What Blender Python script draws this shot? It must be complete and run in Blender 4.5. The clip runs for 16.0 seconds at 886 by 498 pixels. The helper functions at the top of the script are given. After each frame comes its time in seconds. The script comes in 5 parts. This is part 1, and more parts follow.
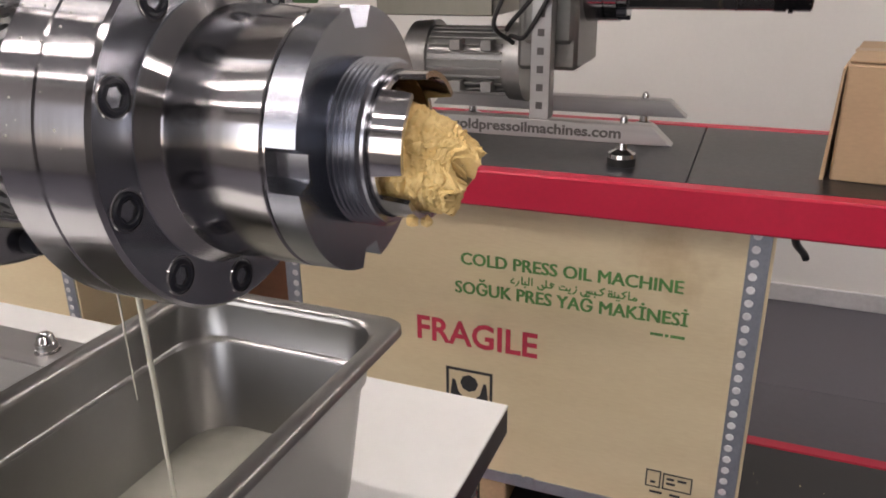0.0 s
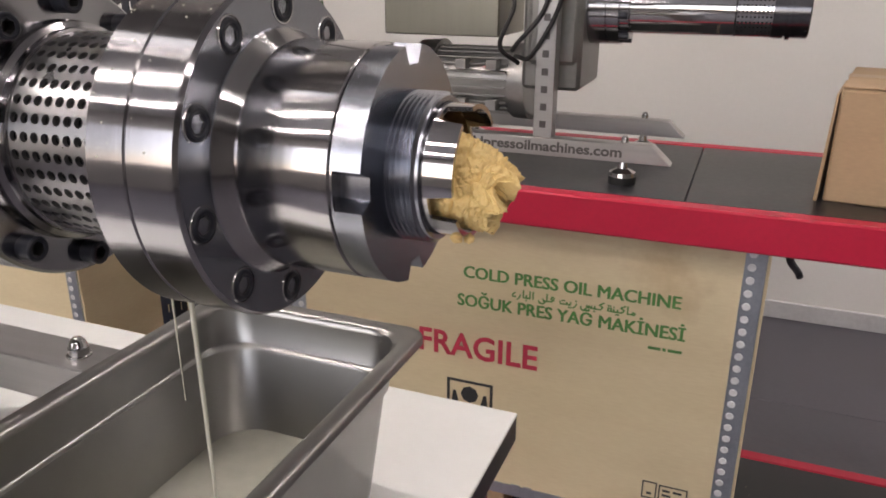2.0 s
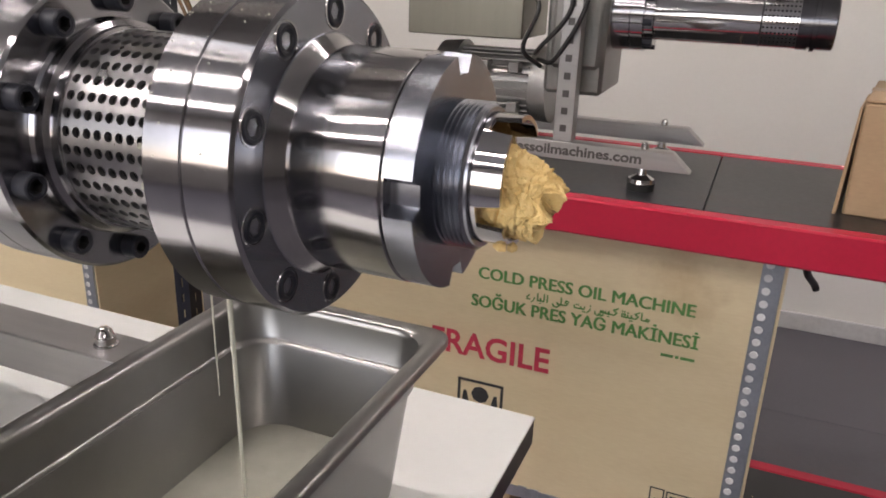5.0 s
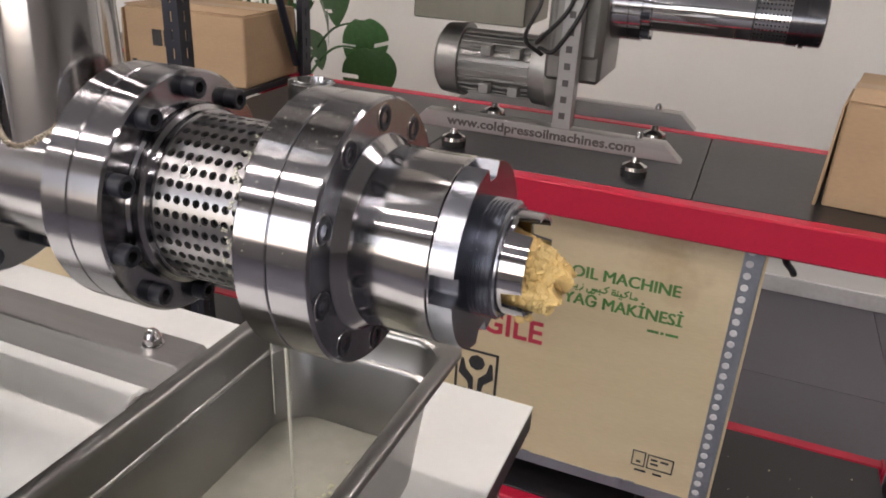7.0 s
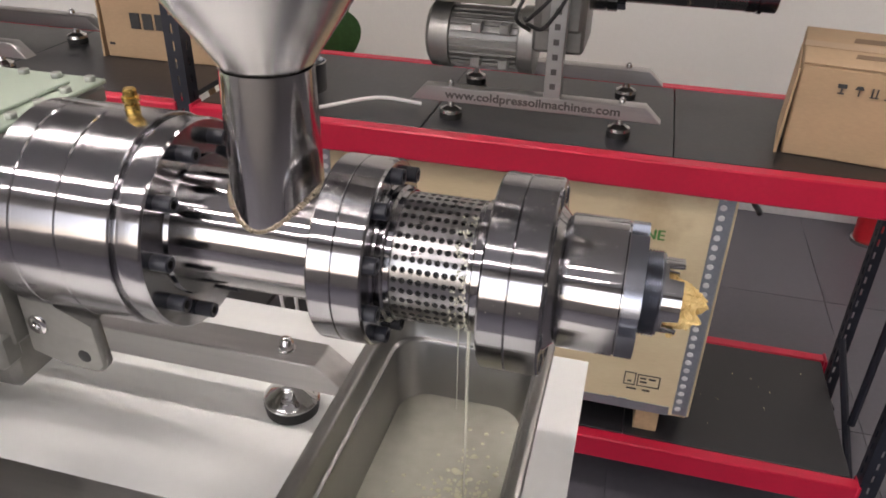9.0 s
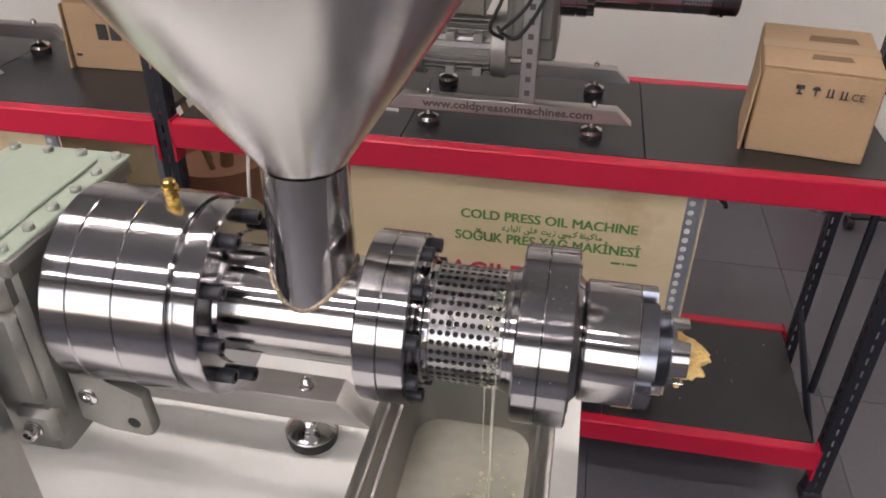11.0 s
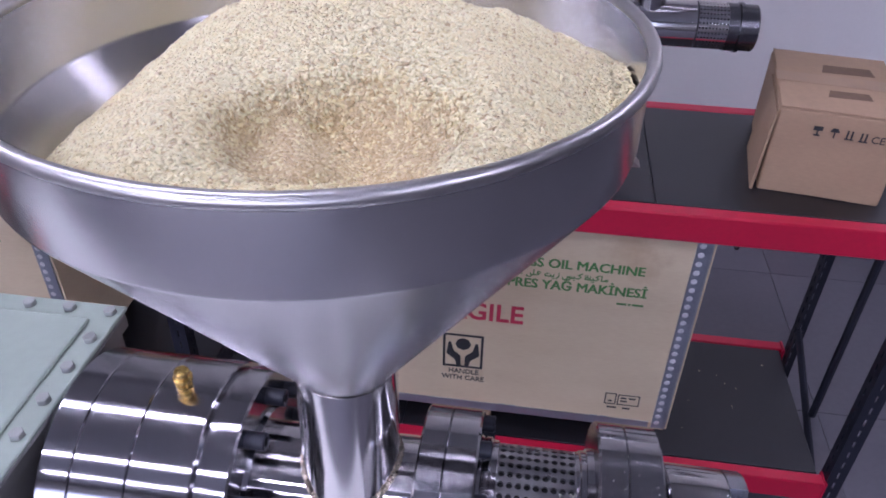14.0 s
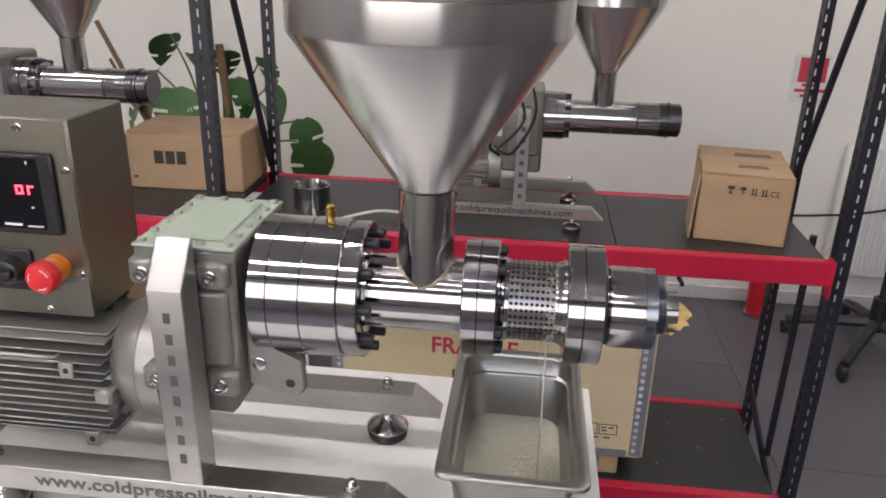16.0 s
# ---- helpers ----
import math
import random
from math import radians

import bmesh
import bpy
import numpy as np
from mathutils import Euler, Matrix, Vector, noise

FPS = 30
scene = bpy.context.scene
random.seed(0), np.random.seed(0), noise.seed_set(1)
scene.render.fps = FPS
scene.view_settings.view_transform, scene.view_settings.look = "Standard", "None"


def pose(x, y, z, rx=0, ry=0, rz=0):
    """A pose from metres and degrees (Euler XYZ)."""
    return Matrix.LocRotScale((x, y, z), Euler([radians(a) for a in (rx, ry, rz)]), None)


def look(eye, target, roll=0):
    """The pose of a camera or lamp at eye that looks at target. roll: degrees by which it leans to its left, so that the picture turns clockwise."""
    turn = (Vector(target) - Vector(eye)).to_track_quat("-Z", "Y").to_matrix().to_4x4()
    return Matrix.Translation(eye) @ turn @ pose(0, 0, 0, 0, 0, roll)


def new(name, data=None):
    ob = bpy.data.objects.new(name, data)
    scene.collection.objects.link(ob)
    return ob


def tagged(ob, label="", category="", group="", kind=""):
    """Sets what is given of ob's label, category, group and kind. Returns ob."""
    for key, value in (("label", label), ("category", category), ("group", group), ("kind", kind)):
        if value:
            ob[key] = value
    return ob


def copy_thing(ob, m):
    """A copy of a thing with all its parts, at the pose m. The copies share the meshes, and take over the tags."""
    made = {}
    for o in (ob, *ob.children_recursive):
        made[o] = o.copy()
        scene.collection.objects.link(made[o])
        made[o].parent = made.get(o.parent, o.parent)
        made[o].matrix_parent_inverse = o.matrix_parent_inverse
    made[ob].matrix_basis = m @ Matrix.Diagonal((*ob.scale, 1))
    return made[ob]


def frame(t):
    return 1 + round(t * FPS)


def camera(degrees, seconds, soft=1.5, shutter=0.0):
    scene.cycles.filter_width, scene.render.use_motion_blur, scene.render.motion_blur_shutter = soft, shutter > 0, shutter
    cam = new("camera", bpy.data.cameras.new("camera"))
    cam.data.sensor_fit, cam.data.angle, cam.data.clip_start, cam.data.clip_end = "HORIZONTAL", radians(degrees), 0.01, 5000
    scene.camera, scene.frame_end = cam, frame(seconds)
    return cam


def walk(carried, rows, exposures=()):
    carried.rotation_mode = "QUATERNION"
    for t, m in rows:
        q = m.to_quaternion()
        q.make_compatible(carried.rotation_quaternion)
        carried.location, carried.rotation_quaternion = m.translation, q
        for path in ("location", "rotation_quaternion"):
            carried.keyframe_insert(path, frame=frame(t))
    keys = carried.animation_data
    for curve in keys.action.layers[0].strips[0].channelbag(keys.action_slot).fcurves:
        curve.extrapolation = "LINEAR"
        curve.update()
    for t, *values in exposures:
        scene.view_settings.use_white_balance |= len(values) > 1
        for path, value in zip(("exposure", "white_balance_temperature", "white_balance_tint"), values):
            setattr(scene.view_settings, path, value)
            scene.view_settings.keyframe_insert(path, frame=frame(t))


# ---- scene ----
cam = camera(60.1, 16.0, soft=1.8)
# seconds, place, Euler angles
PATH = [
    (0, 0.1906, -0.2453, 0.0659, 69.078, 0.745, 21.971),
    (0.5, 0.1881, -0.2578, 0.0680, 69.511, 0.664, 21.097),
    (1, 0.1818, -0.2702, 0.0756, 69.790, 0.368, 21.062),
    (1.5, 0.1832, -0.2748, 0.0769, 69.928, 0.085, 21.375),
    (2, 0.1828, -0.2775, 0.0770, 70.039, -0.234, 21.687),
    (2.5, 0.1804, -0.2824, 0.0802, 70.094, -0.513, 21.909),
    (3, 0.1811, -0.2804, 0.0825, 70.083, -0.753, 22.144),
    (3.5, 0.1771, -0.2795, 0.0807, 70.088, -0.911, 22.324),
    (4, 0.1752, -0.2821, 0.0798, 70.158, -1.025, 22.599),
    (6.5, 0.1639, -0.3024, 0.1125, 67.351, -2.992, 22.580),
    (7, 0.1653, -0.3323, 0.1632, 65.534, -2.854, 22.477),
    (7.5, 0.1730, -0.3607, 0.2012, 63.318, -2.305, 21.904),
    (8, 0.1572, -0.4049, 0.2410, 61.882, -1.644, 20.290),
    (8.5, 0.0842, -0.4528, 0.2681, 60.734, -1.329, 17.486),
    (11, -0.0162, -0.4783, 0.3917, 56.738, -0.548, 10.758),
    (11.5, -0.0354, -0.4612, 0.4169, 56.241, -0.477, 10.691),
    (12, -0.0594, -0.4143, 0.4623, 55.587, -0.606, 10.587),
    (12.5, -0.0780, -0.3666, 0.4865, 54.638, -0.762, 10.387),
    (13, -0.0932, -0.3292, 0.4926, 53.529, -0.791, 9.842),
    (13.5, -0.1015, -0.3190, 0.4891, 53.182, -0.717, 8.911),
    (14, -0.1044, -0.3372, 0.4773, 53.985, -1.001, 8.025),
    (14.5, -0.0912, -0.4207, 0.4360, 56.959, -1.377, 7.159),
    (15, -0.0610, -0.5429, 0.3963, 60.493, -1.503, 6.808),
    (15.5, -0.0506, -0.6924, 0.3853, 64.675, -1.361, 6.842),
    (16, -0.0950, -0.8360, 0.3959, 68.314, -1.312, 6.884),
]
walk(cam, [(t, pose(x, y, z, rx, ry, rz)) for t, x, y, z, rx, ry, rz in PATH],
     exposures=[(0, 0.82, 6900, 19), (8, 0.84, 6800, 17), (11.5, 0.78, 6900, 19), (12.0, 0.78, 6900, 20), (12.6, 0.5, 5550, 28), (14.0, 0.44, 5300, 37), (14.8, 0.72, 6500, 23), (15.2, 0.72, 6700, 18), (16, 0.68, 6600, 17)])

# ---------------------------------------------------------------- light
FLOOR, CEIL, TABLE, DECK = -1.03, 1.85, -0.287, -0.230
world = bpy.data.worlds.new("world")
scene.world = world
world.use_nodes = True
wn = world.node_tree
sky = wn.nodes.new("ShaderNodeTexSky")
sky.sky_type, sky.sun_disc, sky.sun_elevation, sky.sun_rotation = "NISHITA", False, radians(35), radians(200)
wn.links.new(sky.outputs[0], wn.nodes["Background"].inputs[0])
wn.nodes["Background"].inputs[1].default_value = 0.12


# ---------------------------------------------------------------- materials
def mat(name, color, rough=0.5, metal=0.0, var=0.12, scale=8.0, fine=60.0, bump=0.0, stretch=(1, 1, 1), coat=0.0, alt=None, rvar=0.08, island=0.0, rand=0.0, spec=0.5):
    """A surface with colour and gloss that vary at a coarse and a fine scale."""
    m = bpy.data.materials.new(name)
    m.use_nodes = True
    t, n, k = m.node_tree, m.node_tree.nodes, m.node_tree.links
    b = n["Principled BSDF"]
    b.inputs["Metallic"].default_value = metal
    b.inputs["Coat Weight"].default_value = coat
    b.inputs["Specular IOR Level"].default_value = spec
    co, mp = n.new("ShaderNodeTexCoord"), n.new("ShaderNodeMapping")
    mp.inputs["Scale"].default_value = stretch
    k.new(co.outputs["Object"], mp.inputs["Vector"])
    big, small = n.new("ShaderNodeTexNoise"), n.new("ShaderNodeTexNoise")
    for tex, s in ((big, scale), (small, fine)):
        tex.inputs["Scale"].default_value, tex.inputs["Detail"].default_value = s, 5
        k.new(mp.outputs[0], tex.inputs["Vector"])
    mix = n.new("ShaderNodeMix")
    mix.data_type = "FLOAT"
    mix.inputs[0].default_value = 0.45
    k.new(big.outputs["Fac"], mix.inputs[2])
    k.new(small.outputs["Fac"], mix.inputs[3])
    value = mix.outputs[0]
    for amount, node, socket in ((island, "ShaderNodeNewGeometry", "Random Per Island"), (rand, "ShaderNodeObjectInfo", "Random")):
        if amount:
            src, madd = n.new(node), n.new("ShaderNodeMath")
            madd.operation = "MULTIPLY_ADD"
            madd.inputs[1].default_value = amount
            k.new(src.outputs[socket], madd.inputs[0])
            k.new(value, madd.inputs[2])
            sub = n.new("ShaderNodeMath")
            sub.operation = "SUBTRACT"
            sub.inputs[1].default_value = amount / 2
            k.new(madd.outputs[0], sub.inputs[0])
            value = sub.outputs[0]
    ramp = n.new("ShaderNodeValToRGB")
    lo = alt or [c * (1 - var) for c in color]
    hi = color if alt else [min(1, c * (1 + var)) for c in color]
    ramp.color_ramp.elements[0].position, ramp.color_ramp.elements[1].position = 0.32, 0.68
    ramp.color_ramp.elements[0].color, ramp.color_ramp.elements[1].color = (*lo, 1), (*hi, 1)
    k.new(value, ramp.inputs[0])
    k.new(ramp.outputs[0], b.inputs["Base Color"])
    rr = n.new("ShaderNodeMapRange")
    rr.inputs["From Min"].default_value, rr.inputs["From Max"].default_value = 0.3, 0.7
    rr.inputs["To Min"].default_value, rr.inputs["To Max"].default_value = max(0.02, rough - rvar), min(1, rough + rvar)
    k.new(mix.outputs[0], rr.inputs["Value"])
    k.new(rr.outputs[0], b.inputs["Roughness"])
    if bump:
        bp = n.new("ShaderNodeBump")
        bp.inputs["Strength"].default_value, bp.inputs["Distance"].default_value = min(1, bump), 0.001
        k.new(mix.outputs[0], bp.inputs["Height"])
        k.new(bp.outputs[0], b.inputs["Normal"])
    return m


def grained(m, axis, amount):
    """Fine turning or brushing marks round an axis: gloss spreads across them."""
    n, k = m.node_tree.nodes, m.node_tree.links
    tan = n.new("ShaderNodeTangent")
    tan.direction_type, tan.axis = "RADIAL", axis
    b = n["Principled BSDF"]
    b.inputs["Anisotropic"].default_value, b.inputs["Anisotropic Rotation"].default_value = amount, 0.25
    k.new(tan.outputs[0], b.inputs["Tangent"])
    return m


def glow(name, color, strength):
    m = bpy.data.materials.new(name)
    m.use_nodes = True
    b = m.node_tree.nodes["Principled BSDF"]
    b.inputs["Base Color"].default_value = (*color, 1)
    b.inputs["Emission Color"].default_value = (*color, 1)
    b.inputs["Emission Strength"].default_value = strength
    return m


STEEL = mat("polished steel", (0.56, 0.55, 0.545), 0.09, 1, 0.03, 10, 400, 0.0, (1, 14, 14), rvar=0.02)
MIRROR = grained(mat("mirror turned steel", (0.47, 0.46, 0.465), 0.125, 1, 0.03, 10, 300, 0.0, (60, 1, 1), rvar=0.02), "X", 0.97)
SCREENSTEEL = grained(mat("screen steel", (0.33, 0.325, 0.33), 0.30, 1, 0.03, 10, 60, 0.0, (1, 1, 1), rvar=0.04), "X", 0.5)
NECKSTEEL = grained(mat("polished tube steel", (0.66, 0.645, 0.635), 0.12, 1, 0.03, 10, 300, 0.0, (1, 1, 60), rvar=0.02), "Z", 0.5)
TURNED = grained(mat("turned steel", (0.40, 0.395, 0.41), 0.14, 1, 0.03, 18, 300, 0.0, (60, 1, 1), rvar=0.025), "X", 0.95)
# blue-grey base colour paints in the dark bluish reflection on faces towards +x
FACED = mat("faced steel with reflection tint", (0.33, 0.345, 0.385), 0.25, 1, 0.04, 25, 500, 0.0, rvar=0.02)
BRUSHED = grained(mat("brushed steel", (0.67, 0.66, 0.65), 0.25, 1, 0.01, 3, 160, 0.0, (1, 1, 30), rvar=0.004), "Z", 0.8)
SHEET = mat("sheet steel", (0.56, 0.55, 0.53), 0.33, 1, 0.08, 9, 300, 0.0, (1, 1, 12), rvar=0.07)
RAIL = mat("brushed rail steel", (0.42, 0.41, 0.40), 0.36, 1, 0.08, 8, 300, 0.0, (1, 20, 20), rvar=0.07)
PAN = mat("pan steel", (0.36, 0.355, 0.34), 0.33, 1, 0.05, 5, 40, 0.0, rvar=0.03)
BLACKBOLT = mat("black oxide steel", (0.020, 0.022, 0.030), 0.36, 0.1, 0.3, 90, 500, 0.0, rvar=0.05, spec=0.35)
# near-black colour that paints the shade inside holes, sockets and bores
BORESHADE = mat("painted bore shade", (0.012, 0.012, 0.013), 0.6)
CAST = mat("cast aluminium paint", (0.25, 0.245, 0.23), 0.40, 0.6, 0.10, 14, 160, 0.25)
COVER = mat("pale green paint", (0.36, 0.43, 0.35), 0.38, 0.0, 0.06, 10, 120, 0.15)
MOTOR = mat("motor aluminium", (0.32, 0.315, 0.30), 0.36, 0.7, 0.08, 12, 160, 0.15)
BRASS = mat("brass", (0.62, 0.42, 0.12), 0.25, 1, 0.15, 60, 300, 0.1)
CABINET = mat("cabinet steel", (0.26, 0.25, 0.21), 0.36, 1, 0.07, 6, 260, 0.0, (10, 1, 1))
BLACK = mat("black plastic", (0.02, 0.02, 0.022), 0.35, 0, 0.3, 30, 200, 0.05)
SCREEN = mat("black display", (0.006, 0.006, 0.008), 0.12, 0, 0.2)
REDPLASTIC = mat("red plastic", (0.62, 0.02, 0.03), 0.35, 0, 0.1, 30, 200)
YELLOWPLASTIC = mat("orange plastic", (0.75, 0.22, 0.02), 0.4, 0, 0.1)
LED = glow("red segment", (1.0, 0.03, 0.05), 6.0)
WHITEINK = mat("white ink", (0.75, 0.75, 0.75), 0.5)
LETTER = mat("dark etched lettering", (0.10, 0.095, 0.09), 0.5, 0.4, 0.2, 200, 600)
TABLETOP = mat("white laminate", (0.86, 0.87, 0.85), 0.22, 0, 0.02, 6, 90, 0.01, rvar=0.02)
TABLEEDGE = mat("black edge band", (0.02, 0.022, 0.03), 0.4)
RED = mat("red powder coat", (0.52, 0.010, 0.043), 0.42, 0, 0.08, 5, 150, 0.08)
NAVY = mat("dark blue powder coat", (0.012, 0.014, 0.023), 0.42, 0, 0.25, 12, 150, 0.08)
DECKING = mat("dark shelf board", (0.016, 0.016, 0.019), 0.36, 0, 0.15, 4, 120, 0.02, rvar=0.04)
PLY = mat("plywood", (0.80, 0.675, 0.44), 0.5, 0, 0.10, 3, 50, 0.05, (1, 1, 6), alt=(0.72, 0.585, 0.36))


def stained(m, place, reach, color, amount):
    """An old water stain of uneven outline round a place."""
    n, k = m.node_tree.nodes, m.node_tree.links
    co, far, tex = n.new("ShaderNodeTexCoord"), n.new("ShaderNodeVectorMath"), n.new("ShaderNodeTexNoise")
    far.operation, far.inputs[1].default_value = "DISTANCE", place
    tex.inputs["Scale"].default_value, tex.inputs["Detail"].default_value = 22, 6
    k.new(co.outputs["Object"], far.inputs[0])
    k.new(co.outputs["Object"], tex.inputs["Vector"])
    add, rng, mix = n.new("ShaderNodeMath"), n.new("ShaderNodeMapRange"), n.new("ShaderNodeMix")
    add.operation, add.inputs[1].default_value = "MULTIPLY_ADD", reach * 2.6
    k.new(tex.outputs["Fac"], add.inputs[0])
    k.new(far.outputs["Value"], add.inputs[2])
    rng.inputs["From Min"].default_value, rng.inputs["From Max"].default_value = reach * 1.2, reach * 2.3
    rng.inputs["To Min"].default_value, rng.inputs["To Max"].default_value = amount, 0.0
    k.new(add.outputs[0], rng.inputs["Value"])
    mix.data_type = "RGBA"
    b = n["Principled BSDF"].inputs["Base Color"]
    k.new(rng.outputs[0], mix.inputs[0])
    k.new(b.links[0].from_socket, mix.inputs[6])
    mix.inputs[7].default_value = (*color, 1)
    k.new(mix.outputs[2], b)
    return m


stained(PLY, (0.105, 0.84, -0.345), 0.075, (0.42, 0.25, 0.10), 0.5)
PLYDARK = mat("plywood edge", (0.45, 0.33, 0.19), 0.6, 0, 0.15, 20, 150, 0.1)
ZINC = mat("galvanised strip", (0.40, 0.43, 0.47), 0.42, 0.8, 0.12, 20, 200, 0.1)
GREENINK = mat("green stencil ink", (0.10, 0.27, 0.07), 0.6, 0, 0.2, 80, 400)
REDINK = mat("red stencil ink", (0.60, 0.05, 0.09), 0.6, 0, 0.15, 80, 400)
BLACKINK = mat("black ink", (0.035, 0.035, 0.035), 0.6, 0, 0.3, 120, 500)
CARD = mat("corrugated cardboard", (0.43, 0.295, 0.175), 0.75, 0, 0.10, 5, 90, 0.12, (1, 1, 3))
CARDDARK = mat("cardboard print", (0.19, 0.12, 0.07), 0.8, 0, 0.2, 60, 300)
TAPE = mat("packing tape", (0.40, 0.27, 0.155), 0.5, 0, 0.08)
WALL = mat("white wall paint", (0.85, 0.84, 0.80), 0.7, 0, 0.02, 1.5, 80, 0.1)
FLOORMAT = mat("dark grey floor tile", (0.105, 0.101, 0.118), 0.45, 0, 0.14, 3, 60, 0.08, rand=0.25)
GROUT = mat("floor joint", (0.095, 0.092, 0.106), 0.8)
# greys of the unseen ceiling and walls, chosen to set contrast in steel reflections
CEILING = mat("unseen ceiling grey", (0.55, 0.55, 0.565), 0.8, 0, 0.02)
WALLUNSEEN = mat("unseen wall grey", (0.30, 0.29, 0.285), 0.7, 0, 0.03, 1.5, 80, 0.1)
WHITE = mat("white enamel", (0.78, 0.78, 0.76), 0.35, 0, 0.03)
RUBBER = mat("black rubber", (0.02, 0.02, 0.02), 0.6, 0, 0.2, 40, 200, 0.1)
LEAF = mat("green leaf", (0.035, 0.11, 0.03), 0.40, 0, 0.3, 14, 80, 0.2, rand=0.3)
STEM = mat("brown stem", (0.17, 0.10, 0.05), 0.7, 0, 0.25, 30, 120, 0.4)
SEED = mat("hulled sesame", (0.93, 0.87, 0.56), 0.55, 0, 0.05, 22, 200, 0.0, island=0.5, alt=(0.89, 0.79, 0.45))
CAKE = mat("pressed sesame cake", (0.85, 0.66, 0.31), 0.7, 0, 0.15, 70, 900, 0.6, alt=(0.76, 0.52, 0.20))
RESIDUE = mat("oily residue", (0.30, 0.20, 0.10), 0.25, 0.3, 0.3, 60, 300, 0.2)
# browner than the pale seeds: paints some shade into the gaps between them
HEAP = mat("seed below the surface with gap shade", (0.82, 0.70, 0.40), 0.7, 0, 0.2, 60, 500, 0.3)
SEEDGOLD = mat("golden sesame", (0.79, 0.67, 0.40), 0.5, 0, 0.05, 22, 200, 0.0, island=0.7, alt=(0.64, 0.50, 0.25))
OILY = mat("cloudy oil", (0.50, 0.495, 0.42), 0.12, 0, 0.08, 11, 60, 0.0, alt=(0.40, 0.395, 0.33), rvar=0.02, spec=0.4)
FOAM = mat("oil foam", (0.60, 0.60, 0.44), 0.2, 0, 0.15, 60, 300, 0.2, alt=(0.52, 0.52, 0.37))
# pale base and low transmission paint the bright glint of the running oil
CLEAR = mat("thin oil with pale glint", (0.78, 0.78, 0.66), 0.05, 0, 0.05)
CLEAR.node_tree.nodes["Principled BSDF"].inputs["Transmission Weight"].default_value = 0.35
PANEL = glow("lamp diffuser", (1.0, 0.97, 0.93), 30.0)


# ---------------------------------------------------------------- mesh helpers
def thing(name, place, label, category, group="", kind=""):
    e = new(name)
    e.empty_display_size = 0.05
    e.matrix_basis = Matrix.Translation(place)
    return tagged(e, label, category, group, kind)


def mesh_of(name, bm, material, smooth=38):
    me = bpy.data.meshes.new(name)
    bmesh.ops.recalc_face_normals(bm, faces=bm.faces)
    bm.to_mesh(me)
    bm.free()
    me.materials.append(material)
    if smooth:
        me.polygons.foreach_set("use_smooth", [True] * len(me.polygons))
        me.set_sharp_from_angle(angle=radians(smooth))
    return me


def under(ob, parent):
    """Parent ob, whose mesh is laid out in world metres."""
    if parent:
        ob.parent = parent
        m = parent.matrix_basis.copy()
        if parent.parent:
            m = parent.parent.matrix_basis @ parent.matrix_parent_inverse @ m
        ob.matrix_parent_inverse = m.inverted()
    return ob


def part(name, bm, material, parent=None, label="", smooth=38):
    ob = under(new(name, mesh_of(name, bm, material, smooth)), parent)
    return tagged(ob, label) if label else ob


def struct(name, bm, material, label, category, smooth=0):
    return tagged(new(name, mesh_of(name, bm, material, smooth)), label, category, kind="structure")


def box(bm, x0, x1, y0, y1, z0, z1, bevel=0.0, seg=1):
    g = bmesh.ops.create_cube(bm, size=1)
    bmesh.ops.transform(bm, matrix=Matrix.LocRotScale(((x0 + x1) / 2, (y0 + y1) / 2, (z0 + z1) / 2), None, (x1 - x0, y1 - y0, z1 - z0)), verts=g["verts"])
    if bevel:
        edges = list({e for v in g["verts"] for e in v.link_edges})
        bmesh.ops.bevel(bm, geom=edges, offset=bevel, segments=seg, affect="EDGES", profile=0.5)
    return bm


def boxes(*rows, bevel=0.0):
    bm = bmesh.new()
    for r in rows:
        b2 = bmesh.new()
        box(b2, *r, bevel=bevel)
        me = bpy.data.meshes.new("t")
        b2.to_mesh(me)
        b2.free()
        bm.from_mesh(me)
        bpy.data.meshes.remove(me)
    return bm


def lathe(profile, axis="x", centre=(0, 0, 0), seg=64, closed=False, bm=None):
    """Turn (along, radius) pairs about an axis through centre. Radius 0 closes an end."""
    bm = bm or bmesh.new()
    rings = []
    for a, r in profile:
        ring = []
        for i in range(1 if r == 0 else seg):
            w = 2 * math.pi * i / seg
            c, s = r * math.cos(w), r * math.sin(w)
            p = {"x": (a, c, s), "y": (s, a, c), "z": (c, s, a)}[axis]
            ring.append(bm.verts.new(Vector(p) + Vector(centre)))
        rings.append(ring)
    pairs = list(zip(rings, rings[1:]))
    if closed:
        pairs.append((rings[-1], rings[0]))
    for a, b in pairs:
        for i in range(seg):
            j = (i + 1) % seg
            if len(a) == 1 and len(b) == 1:
                continue
            if len(a) == 1:
                bm.faces.new((a[0], b[i], b[j]))
            elif len(b) == 1:
                bm.faces.new((a[i], b[0], a[j]))
            else:
                bm.faces.new((a[i], b[i], b[j], a[j]))
    return bm


